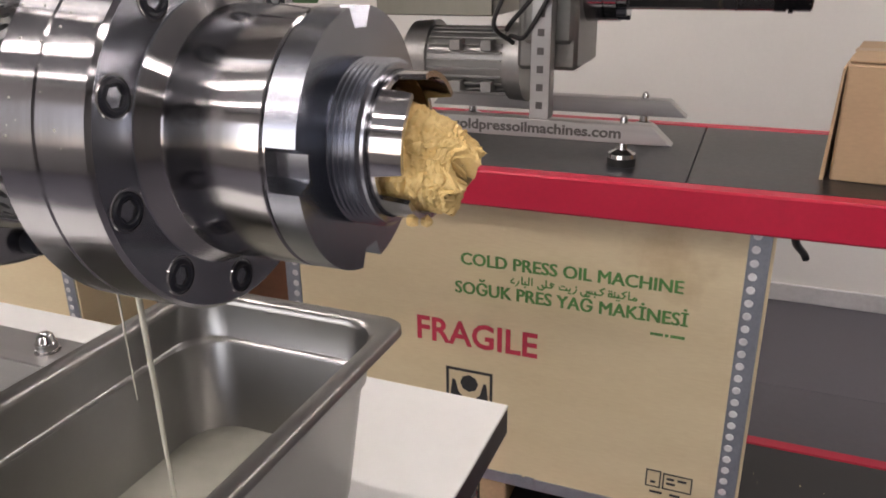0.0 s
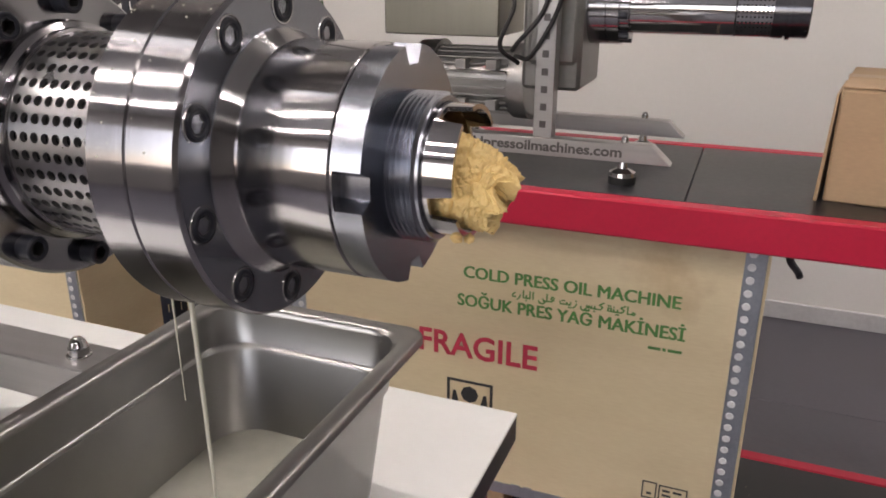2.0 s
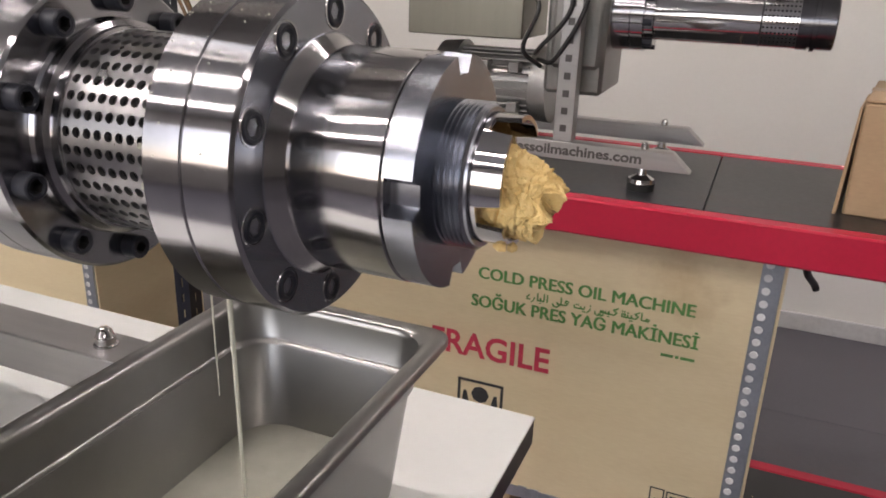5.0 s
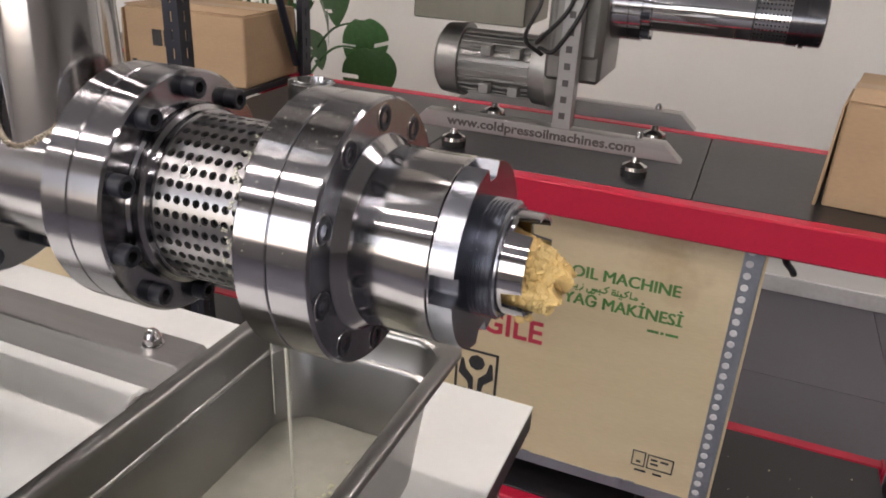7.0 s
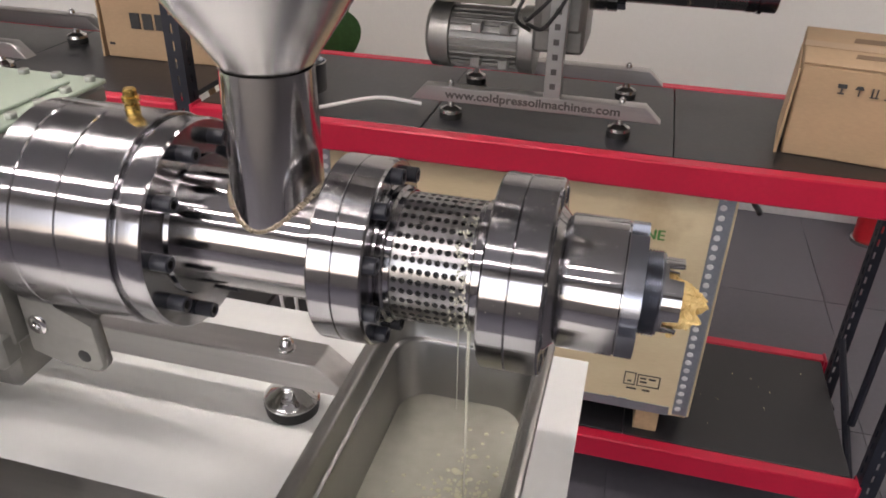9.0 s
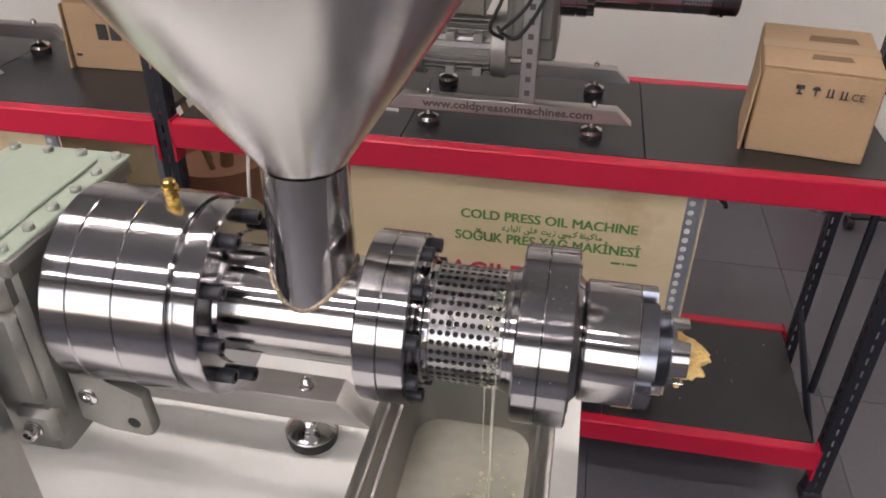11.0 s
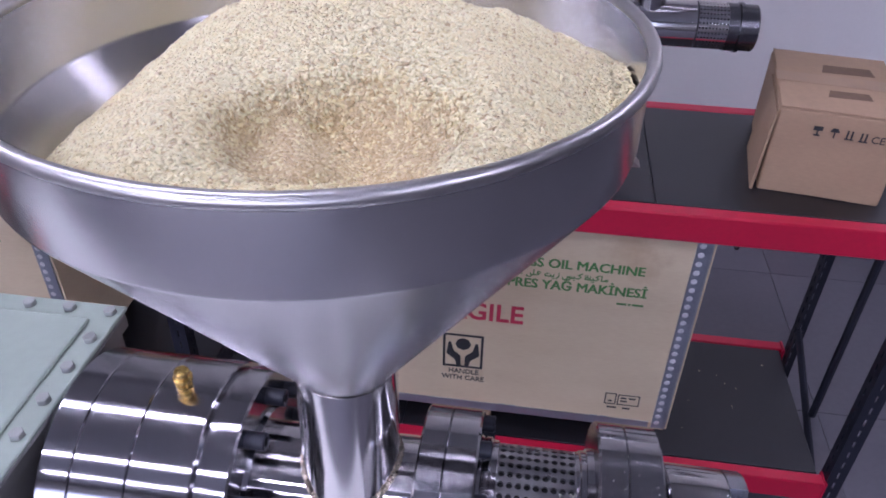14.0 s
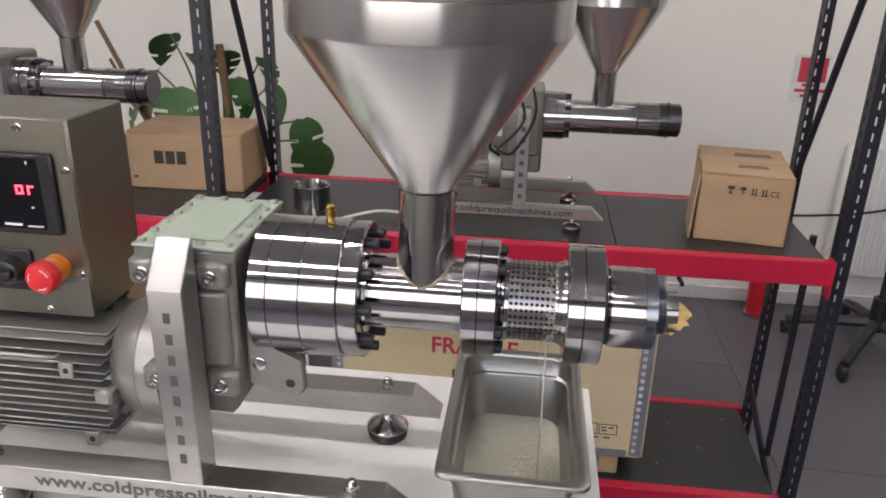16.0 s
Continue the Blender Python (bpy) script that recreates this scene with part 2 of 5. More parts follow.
def pipe(points, radius, seg=8, bm=None, taper=1.0, caps=True):
    """A round bar along points."""
    bm = bm or bmesh.new()
    pts = [Vector(p) for p in points]
    rings, side = [], None
    for i, p in enumerate(pts):
        d = (pts[min(i + 1, len(pts) - 1)] - pts[max(i - 1, 0)]).normalized()
        if side is None:
            side = d.cross(Vector((0, 0, 1)) if abs(d.z) < 0.9 else Vector((1, 0, 0))).normalized()
        side = (side - d * side.dot(d)).normalized()
        up = d.cross(side)
        r = radius * (1 + (taper - 1) * i / max(1, len(pts) - 1))
        rings.append([bm.verts.new(p + r * (math.cos(2 * math.pi * j / seg) * side + math.sin(2 * math.pi * j / seg) * up)) for j in range(seg)])
    for a, b in zip(rings, rings[1:]):
        for j in range(seg):
            bm.faces.new((a[j], a[(j + 1) % seg], b[(j + 1) % seg], b[j]))
    if caps:
        bm.faces.new(rings[0])
        bm.faces.new(rings[-1])
    return bm


def curve_points(points, n=24):
    """A smooth line through points."""
    p = [Vector(q) for q in points]
    p = [2 * p[0] - p[1], *p, 2 * p[-1] - p[-2]]
    out = []
    for i in range(1, len(p) - 2):
        for j in range(n):
            t = j / n
            a, b, c, d = p[i - 1:i + 3]
            out.append(0.5 * (2 * b + (c - a) * t + (2 * a - 5 * b + 4 * c - d) * t * t + (3 * b - a - 3 * c + d) * t ** 3))
    return out + [p[-2]]


def prism(outline, axis, lo, hi, bm=None, bevel=0.0):
    """A flat outline pushed along an axis: outline in the two other axes, in the order x, y, z."""
    bm = bm or bmesh.new()

    def at(u, v, w):
        return {"x": (w, u, v), "y": (u, w, v), "z": (u, v, w)}[axis]
    a = [bm.verts.new(at(u, v, lo)) for u, v in outline]
    b = [bm.verts.new(at(u, v, hi)) for u, v in outline]
    bm.faces.new(a)
    bm.faces.new(list(reversed(b)))
    sides = [bm.faces.new((a[i], a[(i + 1) % len(a)], b[(i + 1) % len(a)], b[i])) for i in range(len(a))]
    if bevel:
        bmesh.ops.bevel(bm, geom=list(bm.edges), offset=bevel, segments=1, affect="EDGES")
    return bm


def writing(name, text, size, material, m, parent=None, depth=0.0004, label="", spacing=1.0, width=1.0, bold=0.0):
    """Letters of the built-in font, lying in the local xy plane of m, starting at its origin."""
    cu = bpy.data.curves.new(name, "FONT")
    cu.body, cu.size, cu.extrude, cu.space_character, cu.offset, cu.resolution_u = text, size, depth, spacing, bold, 3
    ob = bpy.data.objects.new(name, cu)
    scene.collection.objects.link(ob)
    me = bpy.data.meshes.new_from_object(ob.evaluated_get(bpy.context.evaluated_depsgraph_get()))
    bpy.data.objects.remove(ob)
    me.transform(m @ Matrix.Diagonal((width, 1, 1, 1)))
    me.materials.clear()
    me.materials.append(material)
    o = under(new(name, me), parent)
    return tagged(o, label) if label else o


def text_width(text, size, spacing=1.0, bold=0.0):
    cu = bpy.data.curves.new("t", "FONT")
    cu.body, cu.size, cu.space_character, cu.offset = text, size, spacing, bold
    ob = bpy.data.objects.new("t", cu)
    scene.collection.objects.link(ob)
    bpy.context.view_layer.update()
    w = ob.dimensions.x
    bpy.data.objects.remove(ob)
    return w


FRONT = Matrix.Rotation(radians(90), 4, "X")          # writing that faces -y


def front_text(name, text, x0, x1, z, size, y, material, parent, label="", bold=0.0):
    w = text_width(text, size, 1.0, bold)
    return writing(name, text, size, material, Matrix.Translation((x0, y, z)) @ FRONT, parent, label=label, width=(x1 - x0) / w, bold=bold)


def thick_text(name, text, x0, x1, z, size, y, material, parent, label):
    """Heavier letters: the same outline laid down three times, each a hair to the side of the last."""
    o = front_text(name, text, x0, x1 - 0.0018, z, size, y, material, parent, label)
    bm = bmesh.new()
    for k in range(3):
        copied = o.data.copy()
        copied.transform(Matrix.Translation((0.0009 * k, -0.00012 * k, 0.0003 * (k % 2))))
        bm.from_mesh(copied)
        bpy.data.meshes.remove(copied)
    bm.to_mesh(o.data)
    bm.free()
    return o


# ---------------------------------------------------------------- the room
X0, X1, Y0, Y1 = -3.4, 4.4, -3.2, 2.36
struct("floor", boxes((X0 - 0.1, X1 + 0.1, Y0 - 0.1, Y1 + 0.1, FLOOR - 0.1, FLOOR - 0.004)), GROUT, "dark grey tiled floor of a showroom", "floor")
struct("wall_north", boxes((X0, X1, Y1, Y1 + 0.12, FLOOR, CEIL)), WALL, "plain white painted wall behind the shelving", "wall")
# unseen walls, added to close the room and darken what the steel reflects
struct("wall_west", boxes((X0 - 0.12, X0, Y0, Y1 + 0.12, FLOOR, CEIL)), WALLUNSEEN, "unseen side wall, made dark grey for the steel reflections", "wall")
struct("wall_east", boxes((X1, X1 + 0.12, Y0, Y1 + 0.12, FLOOR, CEIL)), WALLUNSEEN, "unseen side wall, made dark grey for the steel reflections", "wall")
# unseen wall, its opening made up to let the front fill in
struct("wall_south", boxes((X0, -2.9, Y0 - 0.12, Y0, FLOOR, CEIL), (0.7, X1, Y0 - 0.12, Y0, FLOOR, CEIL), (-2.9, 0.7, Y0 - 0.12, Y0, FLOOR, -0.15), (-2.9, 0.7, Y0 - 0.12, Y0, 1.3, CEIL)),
       WALLUNSEEN, "unseen dark grey wall with an opening added for the front fill", "wall")
# unseen ceiling, its grey set by how the steel reflects it
struct("ceiling", boxes((X0 - 0.1, X1 + 0.1, Y0 - 0.1, Y1 + 0.12, CEIL, CEIL + 0.1)), CEILING, "unseen ceiling, toned grey for the steel reflections", "ceiling")
struct("baseboard", boxes((X0, X1, Y1 - 0.012, Y1 - 0.001, FLOOR, FLOOR + 0.06), bevel=0.002), mat("grey skirting", (0.62, 0.62, 0.62), 0.5), "pale grey skirting along the wall", "baseboard")

# an unseen opening added behind the camera for front fill, and the lamps under the ceiling
fill_frame = thing("window_1", (-1.1, Y0 - 0.06, -0.15), "added unseen opening with white bars for the front fill", "window", kind="structure")
for x in (-2.9, -1.72, -0.54, 0.64):
    part("fill_opening_frame", boxes((x, x + 0.06, Y0 - 0.10, Y0 - 0.02, -0.15, 1.3), bevel=0.004), WHITE, fill_frame)
for z in (-0.15, 1.24):
    part("fill_opening_frame", boxes((-2.9, 0.7, Y0 - 0.098, Y0 - 0.022, z, z + 0.06), bevel=0.004), WHITE, fill_frame)
# broad area lamp added as front fill, with no known source there
fill_lamp = bpy.data.lights.new("front_fill", "AREA")
fill_lamp.shape, fill_lamp.size, fill_lamp.size_y, fill_lamp.energy, fill_lamp.color = "RECTANGLE", 3.5, 1.4, 24, (0.86, 0.92, 1.0)
new("front_fill", fill_lamp).matrix_basis = look((-1.1, Y0 - 0.13, 0.58), (-1.1, 0, 0.3))
# the row at x = 1.5 is added fill for crate and right wall
for x, ys in ((-2.45, (-2.4, -1.3, 0.35)), (-1.05, (-2.4, -1.3, 0.35)), (1.5, (-2.2, -0.9, 1.55))):
    for y in ys:
        lamp = thing("ceiling_light", (x, y, CEIL), "long white unseen ceiling light with a glowing diffuser, right-hand row added as fill", "light", "ceiling lights")
        part("frame", boxes((x - 0.62, x + 0.62, y - 0.055, y - 0.045, CEIL - 0.05, CEIL), (x - 0.62, x + 0.62, y + 0.045, y + 0.055, CEIL - 0.05, CEIL), (x - 0.62, x - 0.605, y - 0.045, y + 0.045, CEIL - 0.05, CEIL), (x + 0.605, x + 0.62, y - 0.045, y + 0.045, CEIL - 0.05, CEIL)), WHITE, lamp)
        part("diffuser", boxes((x - 0.605, x + 0.605, y - 0.045, y + 0.045, CEIL - 0.045, CEIL - 0.035)), PANEL, lamp)

# ---------------------------------------------------------------- the rack
FY, RY = 0.79, 1.24
LOWD = -0.872


def slotted(lo, hi, along, other, top):
    """Rungs of a perforated steel leg, so that light shows through its slots."""
    rows, z = [], FLOOR
    mid, h = (lo + hi) / 2, 0.0024

    def row(a, b, z0, z1):
        return (a, b, *other, z0, z1) if along == "x" else (*other, a, b, z0, z1)
    rows += [row(lo, mid - h, FLOOR, top), row(mid + h, hi, FLOOR, top)]
    while z < top:
        rows.append(row(mid - h, mid + h, z, z + 0.015))
        z += 0.033
    return boxes(*rows)


def post(x, y, side):
    """A slotted angle upright: two thin legs at a right angle, with a row of slots in each."""
    p = thing("rack_post", (x, y, FLOOR), "dark blue slotted steel rack upright", "rack post", "rack uprights")
    w, th, top = 0.034, 0.003, 0.95
    dy = 1 if y < 1 else -1
    ya, yb = sorted((y, y + dy * w))
    xa, xb = sorted((x, x + side * w))
    part("front_flange", slotted(xa, xb, "x", tuple(sorted((y, y + dy * th))), top), NAVY, p, smooth=0)
    a, b = (ya + th, yb) if dy > 0 else (ya, yb - th)
    part("slotted_flange", slotted(a, b, "y", tuple(sorted((x, x + side * th))), top), NAVY, p, smooth=0)
    part("foot", boxes((xa - 0.004, xb + 0.004, ya - 0.004, yb + 0.004, FLOOR, FLOOR + 0.03), bevel=0.003), BLACK, p)
    return p


for x, side in ((-0.80, -1), (0.582, 1)):
    post(x, FY + 0.004, side)
    post(x + (0.014 if side > 0 else 0.0), RY - 0.004, side)


def bar(name, a, b, r, material, label, category, group=""):
    return tagged(new(name, mesh_of(name, pipe([a, b], r, 8), material)), label, category, group)


def brace(x, y0, z0, y1, z1):
    bar("rack_brace", (x, y0, z0), (x, y1, z1), 0.009, NAVY, "dark blue diagonal brace of the steel rack", "brace", "rack braces")


brace(-0.822, 0.83, 0.70, 1.21, -0.20)
brace(0.60, 0.83, 0.70, 1.21, -0.20)
brace(0.60, 0.83, -0.98, 1.21, -0.80)
brace(0.605, 1.0, -0.24, 1.0, -0.88)


def beam(x0, x1, y, z, dy):
    b = thing("rack_beam", ((x0 + x1) / 2, y, z), "red powder-coated steel rack beam", "rack beam", "red rack beams")
    h = 0.056
    prof = [(y, z), (y + dy * 0.03, z), (y + dy * 0.03, z - h), (y, z - h)]
    part("profile", prism(prof, "x", x0, x1, bevel=0.003), RED, b)
    for x in (x0, x1 - 0.006):
        part("end_plate", boxes((x, x + 0.006, min(y, y + dy * 0.036) - 0.002, max(y, y + dy * 0.036), z - h - 0.03, z + 0.004), bevel=0.001), RED, b)
    return b


for z in (DECK + 0.001, LOWD + 0.001):
    for x0, x1 in ((-2.3, -0.83), (-0.80, 0.585)):
        beam(x0, x1, FY, z, 1)
        beam(x0, x1, RY, z, -1)


tagged(new("beam_hook", mesh_of("beam_hook", pipe(curve_points([(0.262, 0.822, -0.284), (0.267, 0.835, -0.305), (0.280, 0.860, -0.327), (0.284, 0.864, -0.336)], 6), 0.0055, 10, taper=0.9), BLACK)), "short black plastic hook under the red beam", "hook")


def shelf_board(x0, x1, y0, y1, z, n):
    s = thing("shelf", ((x0 + x1) / 2, (y0 + y1) / 2, z), "dark grey laminated shelf of butted boards", "shelf", "rack shelves")
    w = (x1 - x0) / n
    for i in range(n):
        part("board", boxes((x0 + i * w + 0.0008, x0 + (i + 1) * w - 0.0008, y0, y1, z - 0.012, z), bevel=0.001), DECKING, s, smooth=0)


for x0, x1 in ((-2.3, -0.832), (-0.795, 0.572)):
    shelf_board(x0, x1, FY + 0.032, RY - 0.032, DECK, 3)
    shelf_board(x0, x1, FY + 0.032, RY - 0.032, LOWD, 3)

# ---------------------------------------------------------------- the table
table = thing("work_table", (-0.5, -0.1, FLOOR), "white laminate table with black edging and steel legs", "table")
TX0, TX1, TY0, TY1 = -1.35, 0.030, -0.36, 0.288
part("tabletop", boxes((TX0, TX1, TY0, TY1, TABLE - 0.003, TABLE), bevel=0.0008), TABLETOP, table, smooth=0)
part("edge_band", boxes((TX0 + 0.0005, TX1 - 0.0005, TY0 + 0.0005, TY1 - 0.0005, TABLE - 0.028, TABLE - 0.003), bevel=0.001), TABLEEDGE, table, "black edge band", smooth=0)
for x in (TX0 + 0.02, TX1 - 0.065):
    for y in (TY0 + 0.02, TY1 - 0.065):
        leg = part("leg", boxes((x, x + 0.045, y, y + 0.045, FLOOR + 0.01, TABLE - 0.028), bevel=0.003), RAIL, table)
        for k in (0, 1):
            part("bolt", lathe([(x + 0.045, 0), (x + 0.045, 0.008), (x + 0.049, 0.0075), (x + 0.052, 0.004), (x + 0.0525, 0)], "x", (0, y + 0.022, TABLE - 0.06 - 0.035 * k), 12), STEEL, leg)
part("apron", boxes((TX0 + 0.066, TX1 - 0.066, TY0 + 0.03, TY0 + 0.05, TABLE - 0.09, TABLE - 0.029), bevel=0.002), RAIL, table)
part("apron", boxes((TX0 + 0.066, TX1 - 0.066, TY1 - 0.05, TY1 - 0.03, TABLE - 0.09, TABLE - 0.029), bevel=0.002), RAIL, table)
part("apron", boxes((TX1 - 0.05, TX1 - 0.03, TY0 + 0.066, TY1 - 0.066, TABLE - 0.09, TABLE - 0.029), bevel=0.002), RAIL, table)


# ---------------------------------------------------------------- the oil press on the table
press = thing("oil_press", (-0.40, 0, TABLE), "polished stainless steel screw oil press with hopper and motor", "oil press")
AZ = 0.003                                             # height of the screw axis
C = (0, 0, AZ)


def screw_mesh(r, h):
    """A socket head cap screw whose head looks along +x, its seat at x = 0."""
    bm, seg = bmesh.new(), 24
    rows = []
    for i in range(seg):
        w = 2 * math.pi * i / seg
        hexr = 0.50 * r / math.cos((w % (math.pi / 3)) - math.pi / 6)
        rows.append([bm.verts.new((x, q * math.cos(w), q * math.sin(w))) for x, q in ((-0.001, r), (h - 0.0007, r), (h, r - 0.0007), (h, 0.70 * r), (h - 0.0004, 0.64 * r), (h - 0.0005, hexr), (h * 0.35, hexr))])
    for a, b in zip(rows, rows[1:] + rows[:1]):
        for k in range(len(a) - 1):
            bm.faces.new((a[k], b[k], b[k + 1], a[k + 1]))
    bm.faces.new([q[-1] for q in rows])
    me = mesh_of("bolt", bm, BLACKBOLT, 32)
    me.materials.append(BORESHADE)
    # socket walls and floor blackened to paint the shade inside
    for f in me.polygons:
        if f.center.x < h - 0.0008 and math.hypot(f.center.y, f.center.z) < 0.6 * r:
            f.material_index = 1
    return me


def ring_of_screws(parent, x, radius, count, first, r=0.0052, h=0.006):
    me = screw_mesh(r, h)
    for i in range(count):
        w = radians(first + 360 / count * i)
        o = new("bolt", me)
        o.matrix_basis = Matrix.Translation((x, -radius * math.cos(w), AZ + radius * math.sin(w))) @ Matrix.Rotation(w * 2.7 + i, 4, "X")
        under(o, parent)


# collar between gearbox and barrel, three turned rings
collar = part("collar", lathe([(-0.404, 0), (-0.404, 0.083), (-0.402, 0.085), (-0.3815, 0.085), (-0.3805, 0.0838), (-0.3795, 0.085), (-0.3435, 0.085), (-0.3425, 0.0838), (-0.3415, 0.085),
                               (-0.3005, 0.085), (-0.2995, 0.0842), (-0.2990, 0.0805), (-0.2955, 0.0805), (-0.2950, 0.0825), (-0.292, 0.083), (-0.277, 0.083), (-0.2755, 0.0815), (-0.2755, 0.056), (-0.272, 0.055), (-0.272, 0)], "x", C, 96), TURNED, press, "turned steel collar")
ring_of_screws(collar, -0.2755, 0.0685, 10, 21.3 - 18, 0.0062, 0.014)
part("grease_fitting", lathe([(0.084, 0), (0.084, 0.0056), (0.091, 0.0056), (0.0915, 0.0046), (0.093, 0.0046), (0.0935, 0.0066), (0.0972, 0.0066), (0.0977, 0.0052), (0.1020, 0.0052), (0.1033, 0.004), (0.1033, 0)], "z", (-0.324, 0.004, AZ), 20), BRASS, press, "brass grease fitting")
# barrel tube
part("barrel", lathe([(-0.274, 0), (-0.274, 0.0455), (-0.158, 0.0455), (-0.158, 0)], "x", C, 96), MIRROR, press, "mirror polished barrel tube")
# first flange pair
f1 = part("flange", lathe([(-0.160, 0), (-0.160, 0.0685), (-0.1585, 0.070), (-0.1425, 0.070), (-0.1417, 0.0690), (-0.1409, 0.070), (-0.1215, 0.070), (-0.120, 0.0685), (-0.120, 0.0525), (-0.118, 0.0515), (-0.118, 0)], "x", C, 96), TURNED, press, "turned steel flange")
ring_of_screws(f1, -0.120, 0.0608, 10, 21.3, 0.0060, 0.0085)
part("screen_ring", lathe([(-0.118, 0), (-0.118, 0.0505), (-0.1165, 0.0515), (-0.113, 0.0515), (-0.1115, 0.0490), (-0.1075, 0.0490), (-0.1070, 0.0478), (-0.1070, 0)], "x", C, 96), TURNED, press)


def perforated(x0, x1, r, cols, rows, hole):
    """A tube wall with a grid of round holes through it."""
    bm = bmesh.new()
    dx, dw, n = (x1 - x0) / cols, 2 * math.pi / rows, 12

    def at(x, w, rr):
        return bm.verts.new((x, rr * math.cos(w), AZ + rr * math.sin(w)))
    for i in range(cols):
        for j in range(rows):
            cx, cw = x0 + (i + 0.5) * dx, j * dw
            outer, inner, deep = [], [], []
            for k in range(n):
                a = 2 * math.pi * (k + 0.5) / n
                ca, sa = math.cos(a), math.sin(a)
                f = 1 / max(abs(ca), abs(sa))
                outer.append(at(cx + ca * f * dx / 2, cw + sa * f * dw / 2, r))
                inner.append(at(cx + ca * hole, cw + sa * hole / r, r))
                deep.append(at(cx + ca * hole, cw + sa * hole / r, r - 0.0022))
            for k in range(n):
                q = (k + 1) % n
                bm.faces.new((outer[k], outer[q], inner[q], inner[k]))
                bm.faces.new((inner[k], inner[q], deep[q], deep[k]))
    bmesh.ops.remove_doubles(bm, verts=bm.verts, dist=0.00002)
    return bm


tagged(part("perforated_screen", perforated(-0.107, -0.0535, 0.0475, 9, 38, 0.0023), SCREENSTEEL, press, "perforated steel drainage screen", smooth=50), kind="stuff")
# near-black cylinder paints the shade seen through the screen holes
part("core_shade", lathe([(-0.1068, 0), (-0.1068, 0.0445), (-0.052, 0.0445), (-0.052, 0)], "x", C, 48), BORESHADE, press, "near-black core painted as the shade behind the screen")
part("screen_ring", lathe([(-0.0535, 0), (-0.0535, 0.0475), (-0.051, 0.0478), (-0.050, 0.0490), (-0.0465, 0.0490), (-0.0460, 0.0505), (-0.041, 0.0515), (-0.041, 0)], "x", C, 96), TURNED, press)
# second flange pair with counterbored screws
f2 = part("flange", lathe([(-0.0415, 0), (-0.0415, 0.0695), (-0.040, 0.071), (-0.0232, 0.071), (-0.0224, 0.0700), (-0.0216, 0.071), (-0.001, 0.071), (0.0005, 0.0695)], "x", C, 96), TURNED, press, "turned steel flange with a bevelled boss")
part("flange_face", lathe([(0.0004, 0.0695), (0.0004, 0.0525), (0.0008, 0.0520)], "x", C, 96), FACED, f2, "faced steel with reflection tint ring")
ring_of_screws(f2, -0.0035, 0.0608, 10, 21.3, 0.0066, 0.0049)
for i in range(10):
    w = radians(21.3 + 36 * i)
    part("counterbore", lathe([(0.0002, 0.0069), (0.0008, 0.0071), (0.0008, 0.0076), (0.0003, 0.0079)], "x", (0, -0.0608 * math.cos(w), AZ + 0.0608 * math.sin(w)), 24), STEEL, f2)
part("head", lathe([(0.0006, 0.0522), (0.0075, 0.0452), (0.0082, 0.0472), (0.0098, 0.0480), (0.0470, 0.0480), (0.0478, 0.0468), (0.0486, 0.0468), (0.0486, 0.020)], "x", C, 96), MIRROR, press, "mirror polished press head")


def slotted_ring(x0, x1, r, r_in, slots, half, deep, first=0, axis_c=C, seg=120):
    """A nut with square slots cut into its rim."""
    bm = bmesh.new()
    prof = []
    for i in range(seg):
        w = 360 * i / seg
        gap = min(abs((w - first - 360 / slots * k + 180) % 360 - 180) for k in range(slots))
        prof.append(r - deep if gap < half else r)
    front, back, fi, bi = [], [], [], []
    for i, rr in enumerate(prof):
        w = radians(360 * i / seg)
        c, s = -math.cos(w), math.sin(w)
        for lst, x, q in ((front, x1, rr), (back, x0, rr), (fi, x1, r_in), (bi, x0, r_in)):
            lst.append(bm.verts.new((x, q * c, axis_c[2] + q * s)))
    for i in range(seg):
        j = (i + 1) % seg
        bm.faces.new((back[i], back[j], front[j], front[i]))
        bm.faces.new((front[i], front[j], fi[j], fi[i]))
        bm.faces.new((back[i], bi[i], bi[j], back[j]))
        bm.faces.new((fi[i], fi[j], bi[j], bi[i]))
    return bm


part("lock_nut", slotted_ring(0.0486, 0.0605, 0.0478, 0.029, 4, 6.5, 0.0075, 0), FACED, press, "slotted lock nut", smooth=30)
thread = [(0.060, 0.0295)]
for i in range(6):
    thread += [(0.0612 + 0.0021 * i, 0.0302), (0.0622 + 0.0021 * i, 0.0286)]
part("thread", lathe(thread + [(0.0738, 0.0285), (0.0738, 0.0265)], "x", C, 80), FACED, press, "cut screw thread", smooth=20)


def castle(x0, x1, xs, r, r_in, slots, half, first, seg=120):
    """A tube end with square notches cut down to xs."""
    bm = bmesh.new()
    rows = []
    for i in range(seg):
        w = 360 * i / seg
        gap = min(abs((w - first - 360 / slots * k + 180) % 360 - 180) for k in range(slots))
        e = xs if gap < half else x1
        c, s = -math.cos(radians(w)), math.sin(radians(w))
        rows.append([bm.verts.new((x, q * c, AZ + q * s)) for x, q in ((x0, r), (e, r), (e, r_in), (x0 - 0.02, r_in))])
    for a, b in zip(rows, rows[1:] + rows[:1]):
        for k in range(3):
            bm.faces.new((a[k], b[k], b[k + 1], a[k + 1]))
    return bm


part("nozzle", castle(0.0735, 0.0865, 0.0765, 0.0262, 0.0242, 4, 12.0, -22), MIRROR, press, "notched steel outlet nozzle", smooth=30)
